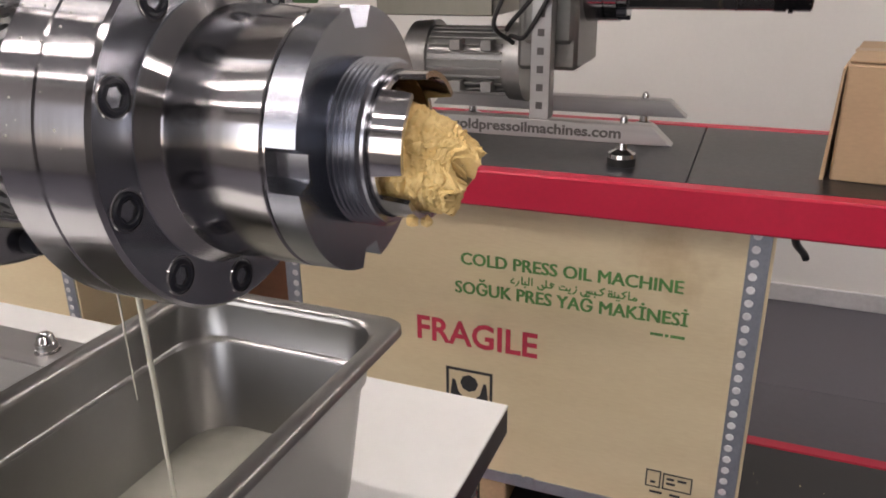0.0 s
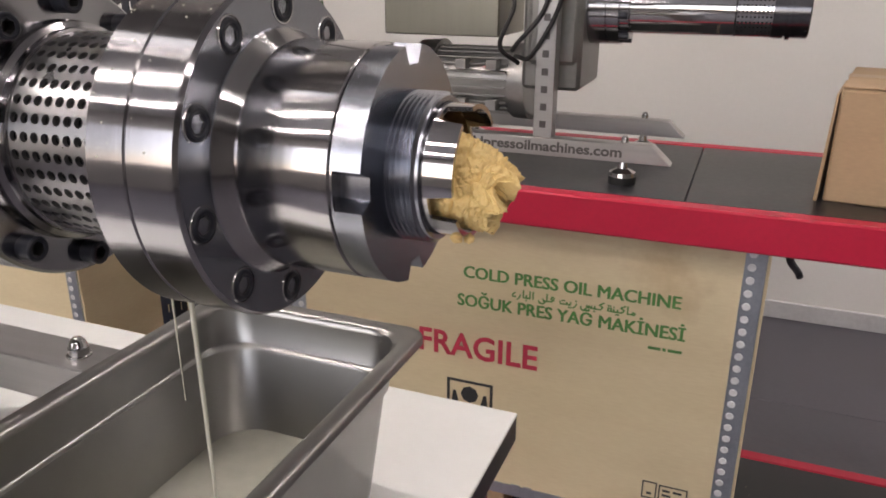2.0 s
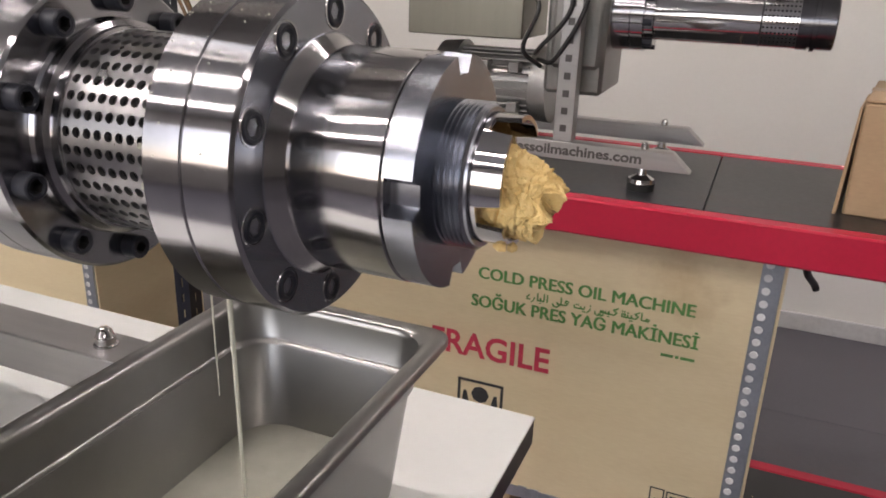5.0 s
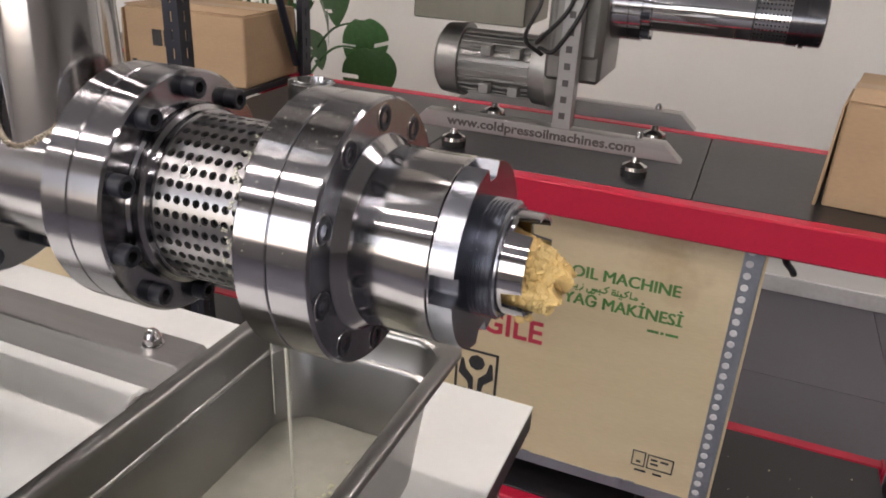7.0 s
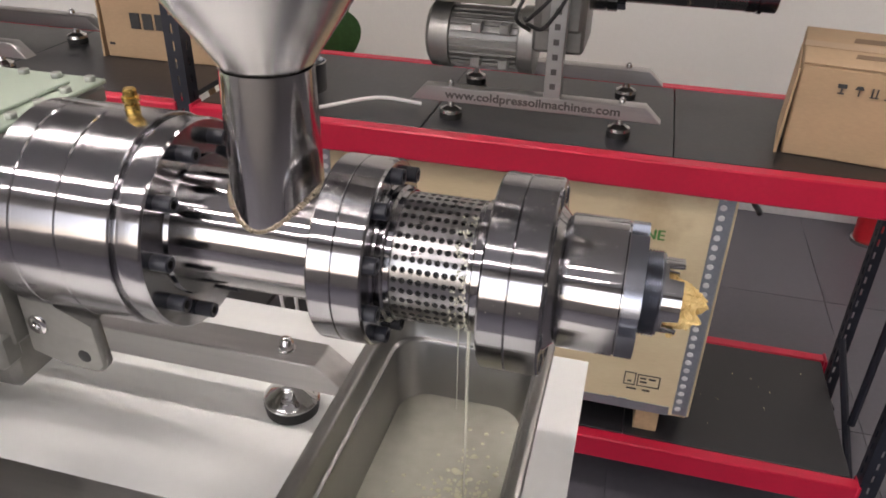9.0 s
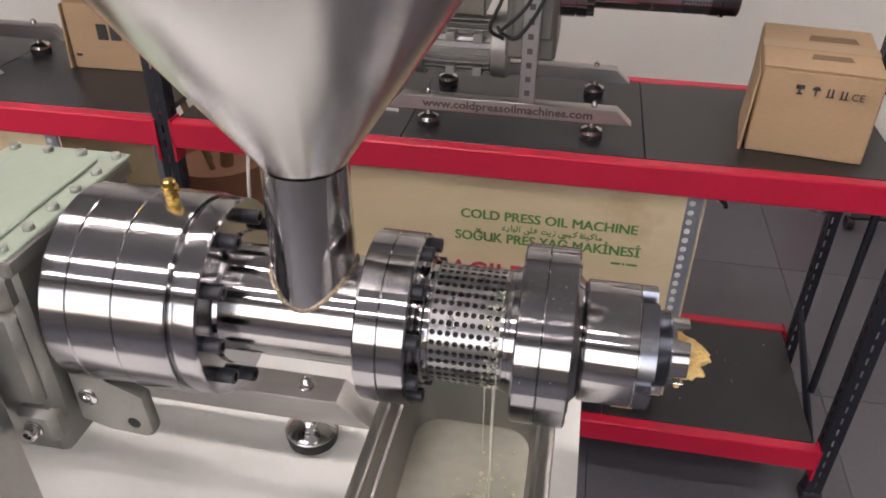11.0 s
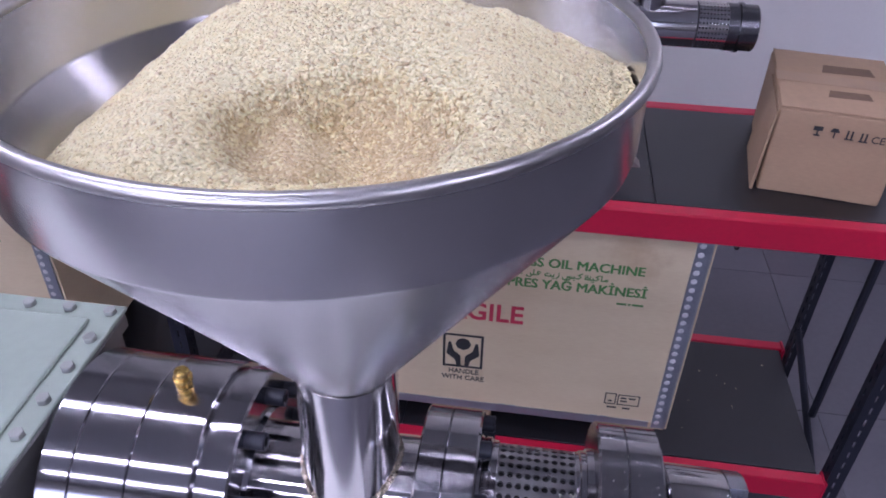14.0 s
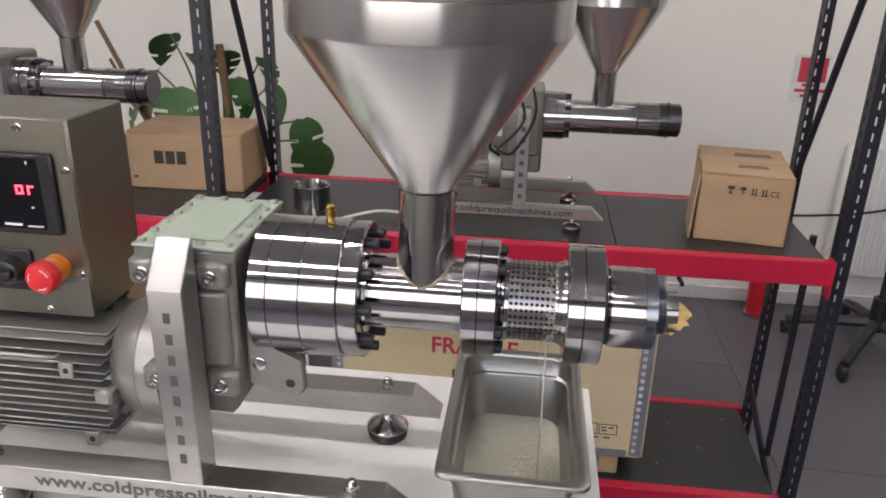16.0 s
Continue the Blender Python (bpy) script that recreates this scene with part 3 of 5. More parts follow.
# near-black disc paints the shade deep in the outlet
part("nozzle_shade", lathe([(0.0535, 0), (0.0535, 0.0236), (0.0545, 0.0239)], "x", C, 48), BORESHADE, press)
part("residue_lining", lathe([(0.0545, 0.0238), (0.0640, 0.0240), (0.0755, 0.0241)], "x", C, 64), RESIDUE, press, "brown oily residue inside the outlet")

# hopper and its neck
HX = -0.208
HC = (HX, 0, 0)
neck = part("neck", lathe([(0.020, 0.0335), (0.1365, 0.0328), (0.1365, 0.0315), (0.020, 0.0320)], "z", HC, 64, closed=True), NECKSTEEL, press, "polished feed neck welded to the barrel")
for v in neck.data.vertices:
    v.co.y *= 1.17 if v.co.z < 0.03 else 1.0
hop = part("hopper", lathe([(0.1368, 0.0300), (0.1395, 0.0335), (0.1415, 0.0345), (0.3105, 0.1515), (0.313, 0.1523), (0.351, 0.1526), (0.351, 0.1513), (0.3133, 0.1510), (0.311, 0.1500), (0.1425, 0.0330)], "z", HC, 128, closed=True), BRUSHED, press, "brushed steel feed hopper", smooth=25)
ringpts = [(0.3520 + 0.0032 * math.sin(a), 0.1528 + 0.0032 * math.cos(a)) for a in [2 * math.pi * i / 12 for i in range(12)]]
part("rim", lathe(ringpts, "z", HC, 128, closed=True), SHEET, hop, "rolled steel rim")

# weld seam where the neck meets the barrel
random.seed(3)
bm = bmesh.new()
for i in range(120):
    w = 2 * math.pi * i / 120
    r = 0.0342
    x, y = HX + r * math.cos(w), 1.15 * r * math.sin(w)
    z = AZ + math.sqrt(max(0.0, 0.0458 ** 2 - y * y))
    m = Matrix.LocRotScale((x + random.uniform(-.0006, .0006), y, z + random.uniform(-.0006, .0006)), None, (1, 1, random.uniform(0.8, 1.3)))
    bmesh.ops.create_icosphere(bm, subdivisions=1, radius=0.0017, matrix=m)
tagged(part("weld_seam", bm, mat("weld bead", (0.42, 0.36, 0.28), 0.3, 1, 0.3, 200, 600, 0.3), neck, "rough weld seam"), kind="stuff")

# gearbox: housing, plinth, cover with a raised panel and hex bolts
GX0, GX1, GY0, GY1 = -0.530, -0.411, -0.085, 0.090
gear = part("gearbox", boxes((GX0 + 0.006, GX1 - 0.004, GY0 + 0.004, GY1 - 0.004, -0.098, 0.066), bevel=0.007), CAST, press, "cast grey gearbox housing")
part("side_cover", boxes((GX0 + 0.016, GX1 - 0.012, GY0 - 0.004, GY0 + 0.02, -0.072, 0.026), bevel=0.006), CAST, gear)
part("plinth", boxes((GX0 + 0.012, GX1 - 0.02, GY0 + 0.015, GY1 - 0.01, -0.150, -0.09), bevel=0.007), CAST, gear)
for x, z in ((GX0 + 0.012, 0.045), (GX1 - 0.028, 0.045), (GX0 + 0.012, -0.094), (GX1 - 0.026, -0.094)):
    lug = part("lug", boxes((x - 0.018, x + 0.020, GY0 - 0.006, GY0 + 0.02, z - 0.018, z + 0.018), bevel=0.006), CAST, gear)
    b = part("bolt", lathe([(GY0 - 0.006, 0), (GY0 - 0.006, 0.0085), (GY0 - 0.008, 0.0085), (GY0 - 0.0085, 0.0068), (GY0 - 0.0150, 0.0068), (GY0 - 0.0160, 0.0060), (GY0 - 0.0160, 0.0038), (GY0 - 0.0125, 0.0034), (GY0 - 0.0125, 0)], "y", (x, 0, z), 20), STEEL, gear)
part("mounting_web", prism([(-0.414, -0.02), (-0.402, -0.02), (-0.380, -0.058), (-0.346, -0.066), (-0.343, -0.108), (-0.352, -0.117), (-0.385, -0.112), (-0.414, -0.106)], "y", -0.064, -0.052, bevel=0.003), CAST, gear)
part("mounting_web", prism([(-0.414, -0.02), (-0.402, -0.02), (-0.380, -0.058), (-0.346, -0.066), (-0.343, -0.108), (-0.352, -0.117), (-0.385, -0.112), (-0.414, -0.106)], "y", 0.052, 0.064, bevel=0.003), CAST, gear)
# a near-black disc paints the shade in the slot
part("slot", lathe([(-0.0646, 0), (-0.0646, 0.005), (-0.064, 0.006)], "y", (-0.362, 0, -0.100), 16), BORESHADE, gear)
part("plug", lathe([(-0.0640, 0.009), (-0.0655, 0.0085), (-0.0660, 0.0075), (-0.0660, 0.0035), (-0.0645, 0.003), (-0.0645, 0)], "y", (-0.399, 0, -0.076), 20), STEEL, gear)
cover = part("cover", boxes((GX0, GX1, GY0 - 0.001, GY1, 0.0745, 0.0785), bevel=0.0012), COVER, gear, "pale green gearbox cover plate")
part("top_flange", boxes((GX0 + 0.001, GX1 - 0.001, GY0, GY1 - 0.001, 0.058, 0.0744), bevel=0.003), CAST, gear)
part("raised_panel", boxes((GX0 + 0.020, GX1 - 0.020, GY0 + 0.020, GY1 - 0.020, 0.0785, 0.0812), bevel=0.0018), COVER, gear)


def hex_bolt(parent, x, y, z, r=0.0052, h=0.0042, material=STEEL):
    pts = [(x + r * math.cos(math.pi / 3 * i + 0.3), y + r * math.sin(math.pi / 3 * i + 0.3)) for i in range(6)]
    return part("bolt", prism(pts, "z", z - 0.001, z + h, bevel=0.0006), material, parent)


COVERBOLT = mat("painted bolt", (0.40, 0.42, 0.38), 0.4, 0.5, 0.1)
for i in range(4):
    x = GX0 + 0.009 + i * (GX1 - GX0 - 0.018) / 3
    hex_bolt(gear, x, GY0 + 0.009, 0.0785, material=COVERBOLT)
    hex_bolt(gear, x, GY1 - 0.010, 0.0785, material=COVERBOLT)
for i in range(1, 5):
    y = GY0 + 0.009 + i * (GY1 - GY0 - 0.019) / 5
    hex_bolt(gear, GX0 + 0.009, y, 0.0785, material=COVERBOLT)
    hex_bolt(gear, GX1 - 0.009, y, 0.0785, material=COVERBOLT)

# motor: bell, finned body, terminal bosses, feet
MZ = -0.140
BZ = -0.118                                            # height of the bell
motor = part("motor", lathe([(-0.92, 0), (-0.92, 0.066), (-0.60, 0.066), (-0.60, 0)], "x", (0, 0.012, MZ), 48), MOTOR, press, "finned grey aluminium electric motor")
part("end_bell", lathe([(-0.602, 0), (-0.602, 0.060), (-0.596, 0.070), (-0.578, 0.079), (-0.560, 0.0825), (-0.5585, 0.0812), (-0.557, 0.084), (-0.530, 0.084), (-0.528, 0.080), (-0.528, 0)], "x", (0, 0.012, BZ), 64), MOTOR, motor, "smooth cast motor bell")
for i in range(13):
    z = MZ - 0.062 + 0.0108 * i
    h = abs(z - MZ)
    y = 0.012 - math.sqrt(max(0.0, 0.066 ** 2 - h * h))
    part("fin", boxes((-0.915, -0.600 + 0.006 * (i % 2), max(-0.072, 0.012 - 1.12 * 0.084 * math.cos(h / 0.090)), y + 0.006, z - 0.0012, z + 0.0012), bevel=0.0005), MOTOR, motor)
part("top_fin", boxes((-0.915, -0.604, -0.040, 0.064, MZ + 0.0700, MZ + 0.0726), bevel=0.0008), MOTOR, motor)
part("top_fin", boxes((-0.915, -0.604, -0.010, 0.034, MZ + 0.0640, MZ + 0.0699), bevel=0.0008), MOTOR, motor)
for x in (-0.655, -0.80):
    for dx, z in ((0.0, 0.036), (0.020, -0.062)):
        part("boss", boxes((x + dx, x + dx + 0.020, -0.074, -0.030, MZ + z - 0.011, MZ + z + 0.011), bevel=0.002), MOTOR, motor)
        # a near-black disc paints the shade in the boss hole
        part("boss_hole", lathe([(-0.0746, 0), (-0.0746, 0.0035), (-0.074, 0.004)], "y", (x + dx + 0.010, 0, MZ + z), 12), BORESHADE, motor)
part("clamp_boss", boxes((-0.612, -0.588, -0.078, -0.03, BZ - 0.030, BZ - 0.008), bevel=0.004), MOTOR, motor)
part("junction_plate", boxes((-0.79, -0.662, -0.066, -0.03, MZ + 0.038, MZ + 0.050), bevel=0.003), MOTOR, motor)

# control cabinet above the motor
PX0, PX1, PY0, PY1, PZ0, PZ1 = -0.86, -0.641, 0.0, 0.128, -0.062, 0.192
cab = part("control_cabinet", boxes((PX0, PX1, PY0 + 0.002, PY1, PZ0, PZ1), bevel=0.002), CABINET, press, "stainless steel control cabinet")
part("front_panel", boxes((PX0 + 0.001, PX1 - 0.001, PY0 - 0.001, PY0 + 0.0015, PZ0 + 0.001, PZ1 - 0.001), bevel=0.0006), CABINET, cab)
for x, z in ((-0.6495, 0.131), (-0.6506, -0.003), (-0.700, -0.054), (-0.701, 0.181), (-0.80, 0.181), (-0.80, -0.054)):
    part("panel_screw", lathe([(-0.001, 0), (-0.001, 0.0052), (-0.0018, 0.0052), (-0.0022, 0.0038), (-0.0062, 0.0036), (-0.0068, 0.0030), (-0.0068, 0)], "y", (x, 0, z), 16), STEEL, cab)
ctl = part("temperature_controller", boxes((-0.768, -0.663, -0.008, -0.001, 0.050, 0.152), bevel=0.003), BLACK, cab, "black digital temperature controller")
part("display", boxes((-0.762, -0.680, -0.0092, -0.0078, 0.058, 0.147), bevel=0.0004), SCREEN, ctl, "glossy black display")


def segs(x, z, w, h, on, parent):
    t = 0.0022
    rows = {"a": (x, x + w, z + h - t, z + h), "d": (x, x + w, z, z + t), "g": (x, x + w, z + h / 2 - t / 2, z + h / 2 + t / 2),
            "e": (x, x + t, z, z + h / 2), "c": (x + w - t, x + w, z, z + h / 2), "f": (x, x + t, z + h / 2, z + h), "b": (x + w - t, x + w, z + h / 2, z + h)}
    for s in on:
        x0, x1, z0, z1 = rows[s]
        part("segment", boxes((x0, x1, -0.0098, -0.0091, z0, z1)), LED, parent, "glowing red segment", smooth=0)


segs(-0.7115, 0.1020, 0.0095, 0.020, "gdec", ctl)
segs(-0.6965, 0.1020, 0.0080, 0.020, "ge", ctl)
for x0, x1, z0, z1 in ((-0.7335, -0.711, 0.0615, 0.0645), (-0.7035, -0.684, 0.0605, 0.0625), (-0.6935, -0.6915, 0.139, 0.143), (-0.695, -0.6915, 0.0845, 0.0865)):
    part("marking", boxes((x0, x1, -0.0097, -0.0091, z0, z1)), WHITEINK, ctl, "small white print", smooth=0)
sw = part("selector_switch", boxes((-0.764, -0.712, -0.005, -0.001, -0.027, 0.028), bevel=0.003), BLACK, cab, "black rotary selector switch")
part("dial", lathe([(-0.005, 0), (-0.005, 0.019), (-0.010, 0.017), (-0.020, 0.015), (-0.021, 0.013), (-0.021, 0)], "y", (-0.738, 0, 0.001), 32), BLACK, sw)
part("lever", boxes((-0.762, -0.726, -0.033, -0.020, -0.005, 0.008), bevel=0.003), BLACK, sw)
st = part("emergency_stop", lathe([(-0.024, 0), (-0.024, 0.0185), (-0.027, 0.0205), (-0.036, 0.0205), (-0.041, 0.0175), (-0.043, 0.010), (-0.0435, 0)], "y", (-0.680, 0, 0.006), 40), REDPLASTIC, cab, "red mushroom emergency stop button")
part("collar", lathe([(-0.001, 0), (-0.001, 0.0175), (-0.013, 0.0170), (-0.0145, 0.0155), (-0.024, 0.0150), (-0.024, 0)], "y", (-0.680, 0, 0.006), 40), YELLOWPLASTIC, st, "orange collar of the stop button")
for k in range(3):
    bm = bmesh.new()
    for i in range(6):
        a = radians(120 * k + 20 + i * 9)
        b = radians(120 * k + 20 + (i + 1) * 9)
        q = [(-0.680 + rr * math.cos(c), -0.0424 + 0.0004 * 0, 0.006 + rr * math.sin(c)) for rr, c in ((0.0115, a), (0.0135, a), (0.0135, b), (0.0115, b))]
        bm.faces.new([bm.verts.new(p) for p in q])
    part("arrow", bm, WHITEINK, st, "white arrow mark", smooth=0)


for k in range(2):
    gl = part("cable_gland", lathe([(-0.063, 0), (-0.063, 0.012), (-0.068, 0.012), (-0.069, 0.009), (-0.080, 0.008), (-0.081, 0.005), (-0.088, 0.004), (-0.088, 0)], "z", (-0.655, 0.045 + 0.04 * k, 0), 16), BLACK, cab, "black cable gland")
cab.matrix_basis = Matrix.Translation((0.013, -0.020, 0.006))

# base: two rails on four feet, and the front column
RZ0, RZ1 = -0.240, -0.206


def rail(y0, y1, x0=-0.80):
    r = part("base_rail", prism([(x0, RZ1), (-0.238, RZ1), (-0.196, RZ0), (x0 - 0.04, RZ0)], "y", y0, y1, bevel=0.0012), RAIL, press, "brushed steel base rail", smooth=20)
    yc = (y0 + y1) / 2
    for x in (-0.277, -0.729):
        part("dome_nut", lathe([(RZ1, 0), (RZ1, 0.0095), (RZ1 + 0.0012, 0.0095), (RZ1 + 0.0016, 0.0078), (RZ1 + 0.0075, 0.0078), (RZ1 + 0.0085, 0.0068), (RZ1 + 0.0125, 0.0060), (RZ1 + 0.0150, 0.0036), (RZ1 + 0.0158, 0)], "z", (x, yc, 0), 18), STEEL, r, "chrome dome nut")
        part("foot", lathe([(TABLE + 0.014, 0), (TABLE + 0.014, 0.030), (TABLE + 0.017, 0.031), (TABLE + 0.020, 0.029), (TABLE + 0.026, 0.021), (TABLE + 0.032, 0.013), (TABLE + 0.036, 0.0105), (RZ0, 0.0075), (RZ0, 0)], "z", (x, yc, 0), 40), STEEL, r, "chrome levelling foot")
        part("foot_pad", lathe([(TABLE, 0), (TABLE, 0.0285), (TABLE + 0.012, 0.0305), (TABLE + 0.014, 0.030), (TABLE + 0.014, 0)], "z", (x, yc, 0), 40), RUBBER, r, "black rubber pad")
    return r


front_rail = rail(-0.135, -0.095)
rail(0.094, 0.134)
front_text("lettering", "www.coldpressoilmachines.com", -0.666, -0.275, RZ0 + 0.011, 0.0245, -0.1352, LETTER, front_rail, "dark etched web address", 0.0005)
colm = part("column", prism([(-0.135, RZ1 + 0.0002), (-0.135, 0.046), (-0.100, 0.094), (-0.095, 0.094), (-0.095, RZ1 + 0.0002)], "x", -0.492, -0.452, bevel=0.0012), RAIL, press, "brushed steel upright column", smooth=20)
for i in range(8):
    z = 0.020 - i * 0.0262
    part("plate_mark", boxes((-0.4760, -0.4680, -0.1356, -0.1350, z - 0.0125, z)), LETTER, colm, "dark etched mark", smooth=0)

# ---------------------------------------------------------------- cake, pan, oil
random.seed(11)


def cake_skin(p):
    """How far the crumbly skin stands out at a place: lumps, chunks with cracks between them, and grain."""
    q = p + 0.0016 * noise.noise_vector(p * 260)
    d, near = noise.voronoi(q / 0.0068)
    d2, near2 = noise.voronoi(q / 0.0034)
    chunk = noise.cell(near[0] * 5.3 + Vector((0.31, 0.17, 0.53)))
    crumb = noise.cell(near2[0] * 5.3 + Vector((0.37, 0.11, 0.29)))
    crack = max(0.0, 1 - (d[1] - d[0]) / 0.10)
    fine = max(0.0, 1 - (d2[1] - d2[0]) / 0.16)
    out = 0.0011 * noise.noise(p * 85) + 0.0002 * (chunk - 0.5) - 0.0013 * crack - 0.0003 * fine + 0.00015 * (crumb - 0.5)
    return out + 0.0004 * noise.noise(p * 330) + 0.00030 * noise.noise(p * 850) + 0.00050 * noise.noise(p * 1500)


def press_cake():
    """A broken-off stump of pressed seed that sinks a little as it leaves the nozzle."""
    line = curve_points([(0.0545, 0, 0.002), (0.0715, 0, 0.0), (0.0860, 0, -0.0035), (0.0935, 0, -0.0062), (0.0985, 0, -0.0085)], 40)
    bm, n, rings, shards = bmesh.new(), 150, [], []
    last = len(line) - 1
    for i, c in enumerate(line):
        d = (line[min(i + 1, last)] - line[max(i - 1, 0)]).normalized()
        side = Vector((0, 1, 0))
        up = d.cross(side)
        u = i / last
        r0 = 0.0205 - 0.0075 * min(1, u / 0.9) ** 1.5
        ring = []
        for j in range(n):
            w = 2 * math.pi * j / n
            way = math.cos(w) * side + math.sin(w) * up
            p = c + r0 * way
            slip = 0.0085 * noise.noise(way * 2.6 + Vector((3, 1, 8))) * max(0.0, u - 0.55) / 0.45
            scale = 4.5 * u + 0.8 * noise.noise(way * 1.6 + Vector((0, 0, 4 * u))) + 0.28 * noise.noise(p * 220) + 0.10 * noise.noise(p * 800)
            scale -= math.floor(scale)
            q = p + way * (cake_skin(p) + 0.0010 * (scale ** 1.4 - 0.4)) + d * slip
            ring.append(bm.verts.new(q))
            if u > 0.6 and random.random() < (0.05 if scale > 0.92 else 0.003):
                shards.append((q.copy(), way.copy(), d.copy()))
        rings.append((ring, c, d))
    for (a, *_), (b, *_) in zip(rings, rings[1:]):
        for j in range(n):
            bm.faces.new((a[j], a[(j + 1) % n], b[(j + 1) % n], b[j]))
    ring, c, d = rings[-1]
    for f in (0.9, 0.72, 0.5, 0.25):
        nxt = []
        for v in rings[-1][0]:
            p = c.lerp(v.co, f) + d * 0.0022 * (1 - f)
            nxt.append(bm.verts.new(p + d * (2.2 * cake_skin(p))))
        for j in range(n):
            bm.faces.new((ring[j], ring[(j + 1) % n], nxt[(j + 1) % n], nxt[j]))
        ring = nxt
    bm.faces.new(ring)
    for q, way, d in shards:
        across = way.cross(d)
        lean = (d * random.uniform(-1, 0.4) + across * random.uniform(-1, 1) + way * random.uniform(0.15, 0.9)).normalized()
        flat = lean.cross(way + 0.3 * across).normalized()
        nrm = lean.cross(flat)
        size = random.uniform(0.0004, 0.0012)
        base = q - way * 0.0006
        top, low = [], []
        for k in range(5):
            a = 2 * math.pi * k / 5 + random.uniform(-0.4, 0.4)
            p = base + size * (lean * (0.5 + math.cos(a)) + flat * 0.8 * math.sin(a)) * random.uniform(0.75, 1.2)
            top.append(bm.verts.new(p + nrm * size * 0.28))
            low.append(bm.verts.new(p - nrm * size * 0.28))
        bm.faces.new(top)
        bm.faces.new(low[::-1])
        for k in range(5):
            bm.faces.new((top[k], low[k], low[(k + 1) % 5], top[(k + 1) % 5]))
    return tagged(new("press_cake", mesh_of("press_cake", bm, CAKE, 50)), "short crumbly yellow sesame press cake leaving the nozzle", "press cake")


press_cake()
for k, (x, y, z) in enumerate(((0.0835, -0.012, -0.0245), (0.0865, -0.006, -0.0262), (0.080, -0.004, -0.0270))):
    bm = bmesh.new()
    bmesh.ops.create_icosphere(bm, subdivisions=2, radius=0.0022, matrix=Matrix.Translation((x, y, z + AZ)))
    for v in bm.verts:
        v.co += Vector((noise.noise(v.co * 900), noise.noise(v.co * 700), noise.noise(v.co * 800))) * 0.0009
    tagged(new("cake_crumb", mesh_of("cake_crumb", bm, CAKE)), "small crumb of press cake stuck under the nozzle", "crumb", "cake crumbs")

pan = thing("steel_pan", (-0.09, 0.012, TABLE), "deep stainless steel catering pan holding cloudy oil", "pan")
PZ = -0.156


def rounded(x0, x1, y0, y1, r, seg=8):
    pts = []
    for cx, cy, a0 in ((x1 - r, y1 - r, 0), (x0 + r, y1 - r, 90), (x0 + r, y0 + r, 180), (x1 - r, y0 + r, 270)):
        for i in range(seg + 1):
            a = radians(a0 + 90 * i / seg)
            pts.append((cx + r * math.cos(a), cy + r * math.sin(a)))
    return pts


def loft(rows, bm=None):
    bm = bm or bmesh.new()
    loops = [[bm.verts.new((x, y, z)) for x, y in pts] for z, pts in rows]
    for a, b in zip(loops, loops[1:]):
        for i in range(len(a)):
            j = (i + 1) % len(a)
            bm.faces.new((a[i], a[j], b[j], b[i]))
    return bm, loops


bx = (-0.178, -0.002, -0.138, 0.164)


def inset(d, r):
    return rounded(bx[0] + d, bx[1] - d, bx[2] + d, bx[3] - d, r)


bm, loops = loft([(PZ - 0.006, inset(0.0, 0.014)), (PZ - 0.0015, inset(0.0002, 0.014)), (PZ, inset(0.0015, 0.014)), (PZ, inset(0.0105, 0.020)), (PZ - 0.002, inset(0.0125, 0.026)), (PZ - 0.006, inset(0.0133, 0.026)), (PZ - 0.029, inset(0.0140, 0.028)), (PZ - 0.0305, inset(0.0150, 0.028)), (PZ - 0.0312, inset(0.0178, 0.028)), (PZ - 0.0330, inset(0.0186, 0.028)),
                  (PZ - 0.110, inset(0.0250, 0.032)), (PZ - 0.122, inset(0.030, 0.030)), (PZ - 0.127, inset(0.042, 0.024))])
bm.faces.new(loops[-1])
part("body", bm, PAN, pan, smooth=50)
bm, loops = loft([(PZ - 0.006, inset(0.0, 0.014)), (PZ - 0.006, inset(0.0008, 0.014)), (PZ - 0.002, inset(0.0110, 0.020)), (PZ - 0.007, inset(0.0128, 0.026)), (PZ - 0.031, inset(0.0142, 0.028)), (PZ - 0.035, inset(0.0167, 0.028)), (PZ - 0.111, inset(0.0242, 0.032)), (PZ - 0.124, inset(0.029, 0.030)), (PZ - 0.1305, inset(0.042, 0.024))])
bm.faces.new(loops[-1])
part("outer_wall", bm, PAN, pan, smooth=40)
bm, loops = loft([(PZ - 0.097, inset(0.0234, 0.031)), (PZ - 0.0968, inset(0.0262, 0.030))])
bm.faces.new(loops[-1])
tagged(new("sesame_oil", mesh_of("sesame_oil", bm, OILY)), "cloudy pale green sesame oil in the pan", "oil")
random.seed(5)
bm = bmesh.new()
for k in range(420):
    far = k % 6 == 0
    x, y, r = random.gauss(-0.062, 0.030 if far else 0.016), random.gauss(-0.01, 0.05 if far else 0.030), random.uniform(0.0010, 0.0025) if k % 9 else random.uniform(0.0026, 0.0042)
    if not (-0.140 < x < -0.034 and -0.10 < y < 0.125):
        continue
    lathe([(PZ - 0.0970, r), (PZ - 0.0966 + r * 0.22, r * 0.8), (PZ - 0.0966 + r * 0.40, r * 0.4), (PZ - 0.0966 + r * 0.46, 0)], "z", (x, y, 0), 9, bm=bm)
tagged(new("oil_bubbles", mesh_of("oil_bubbles", bm, FOAM)), "small yellowish bubbles where the stream meets the oil", "bubbles", kind="stuff")
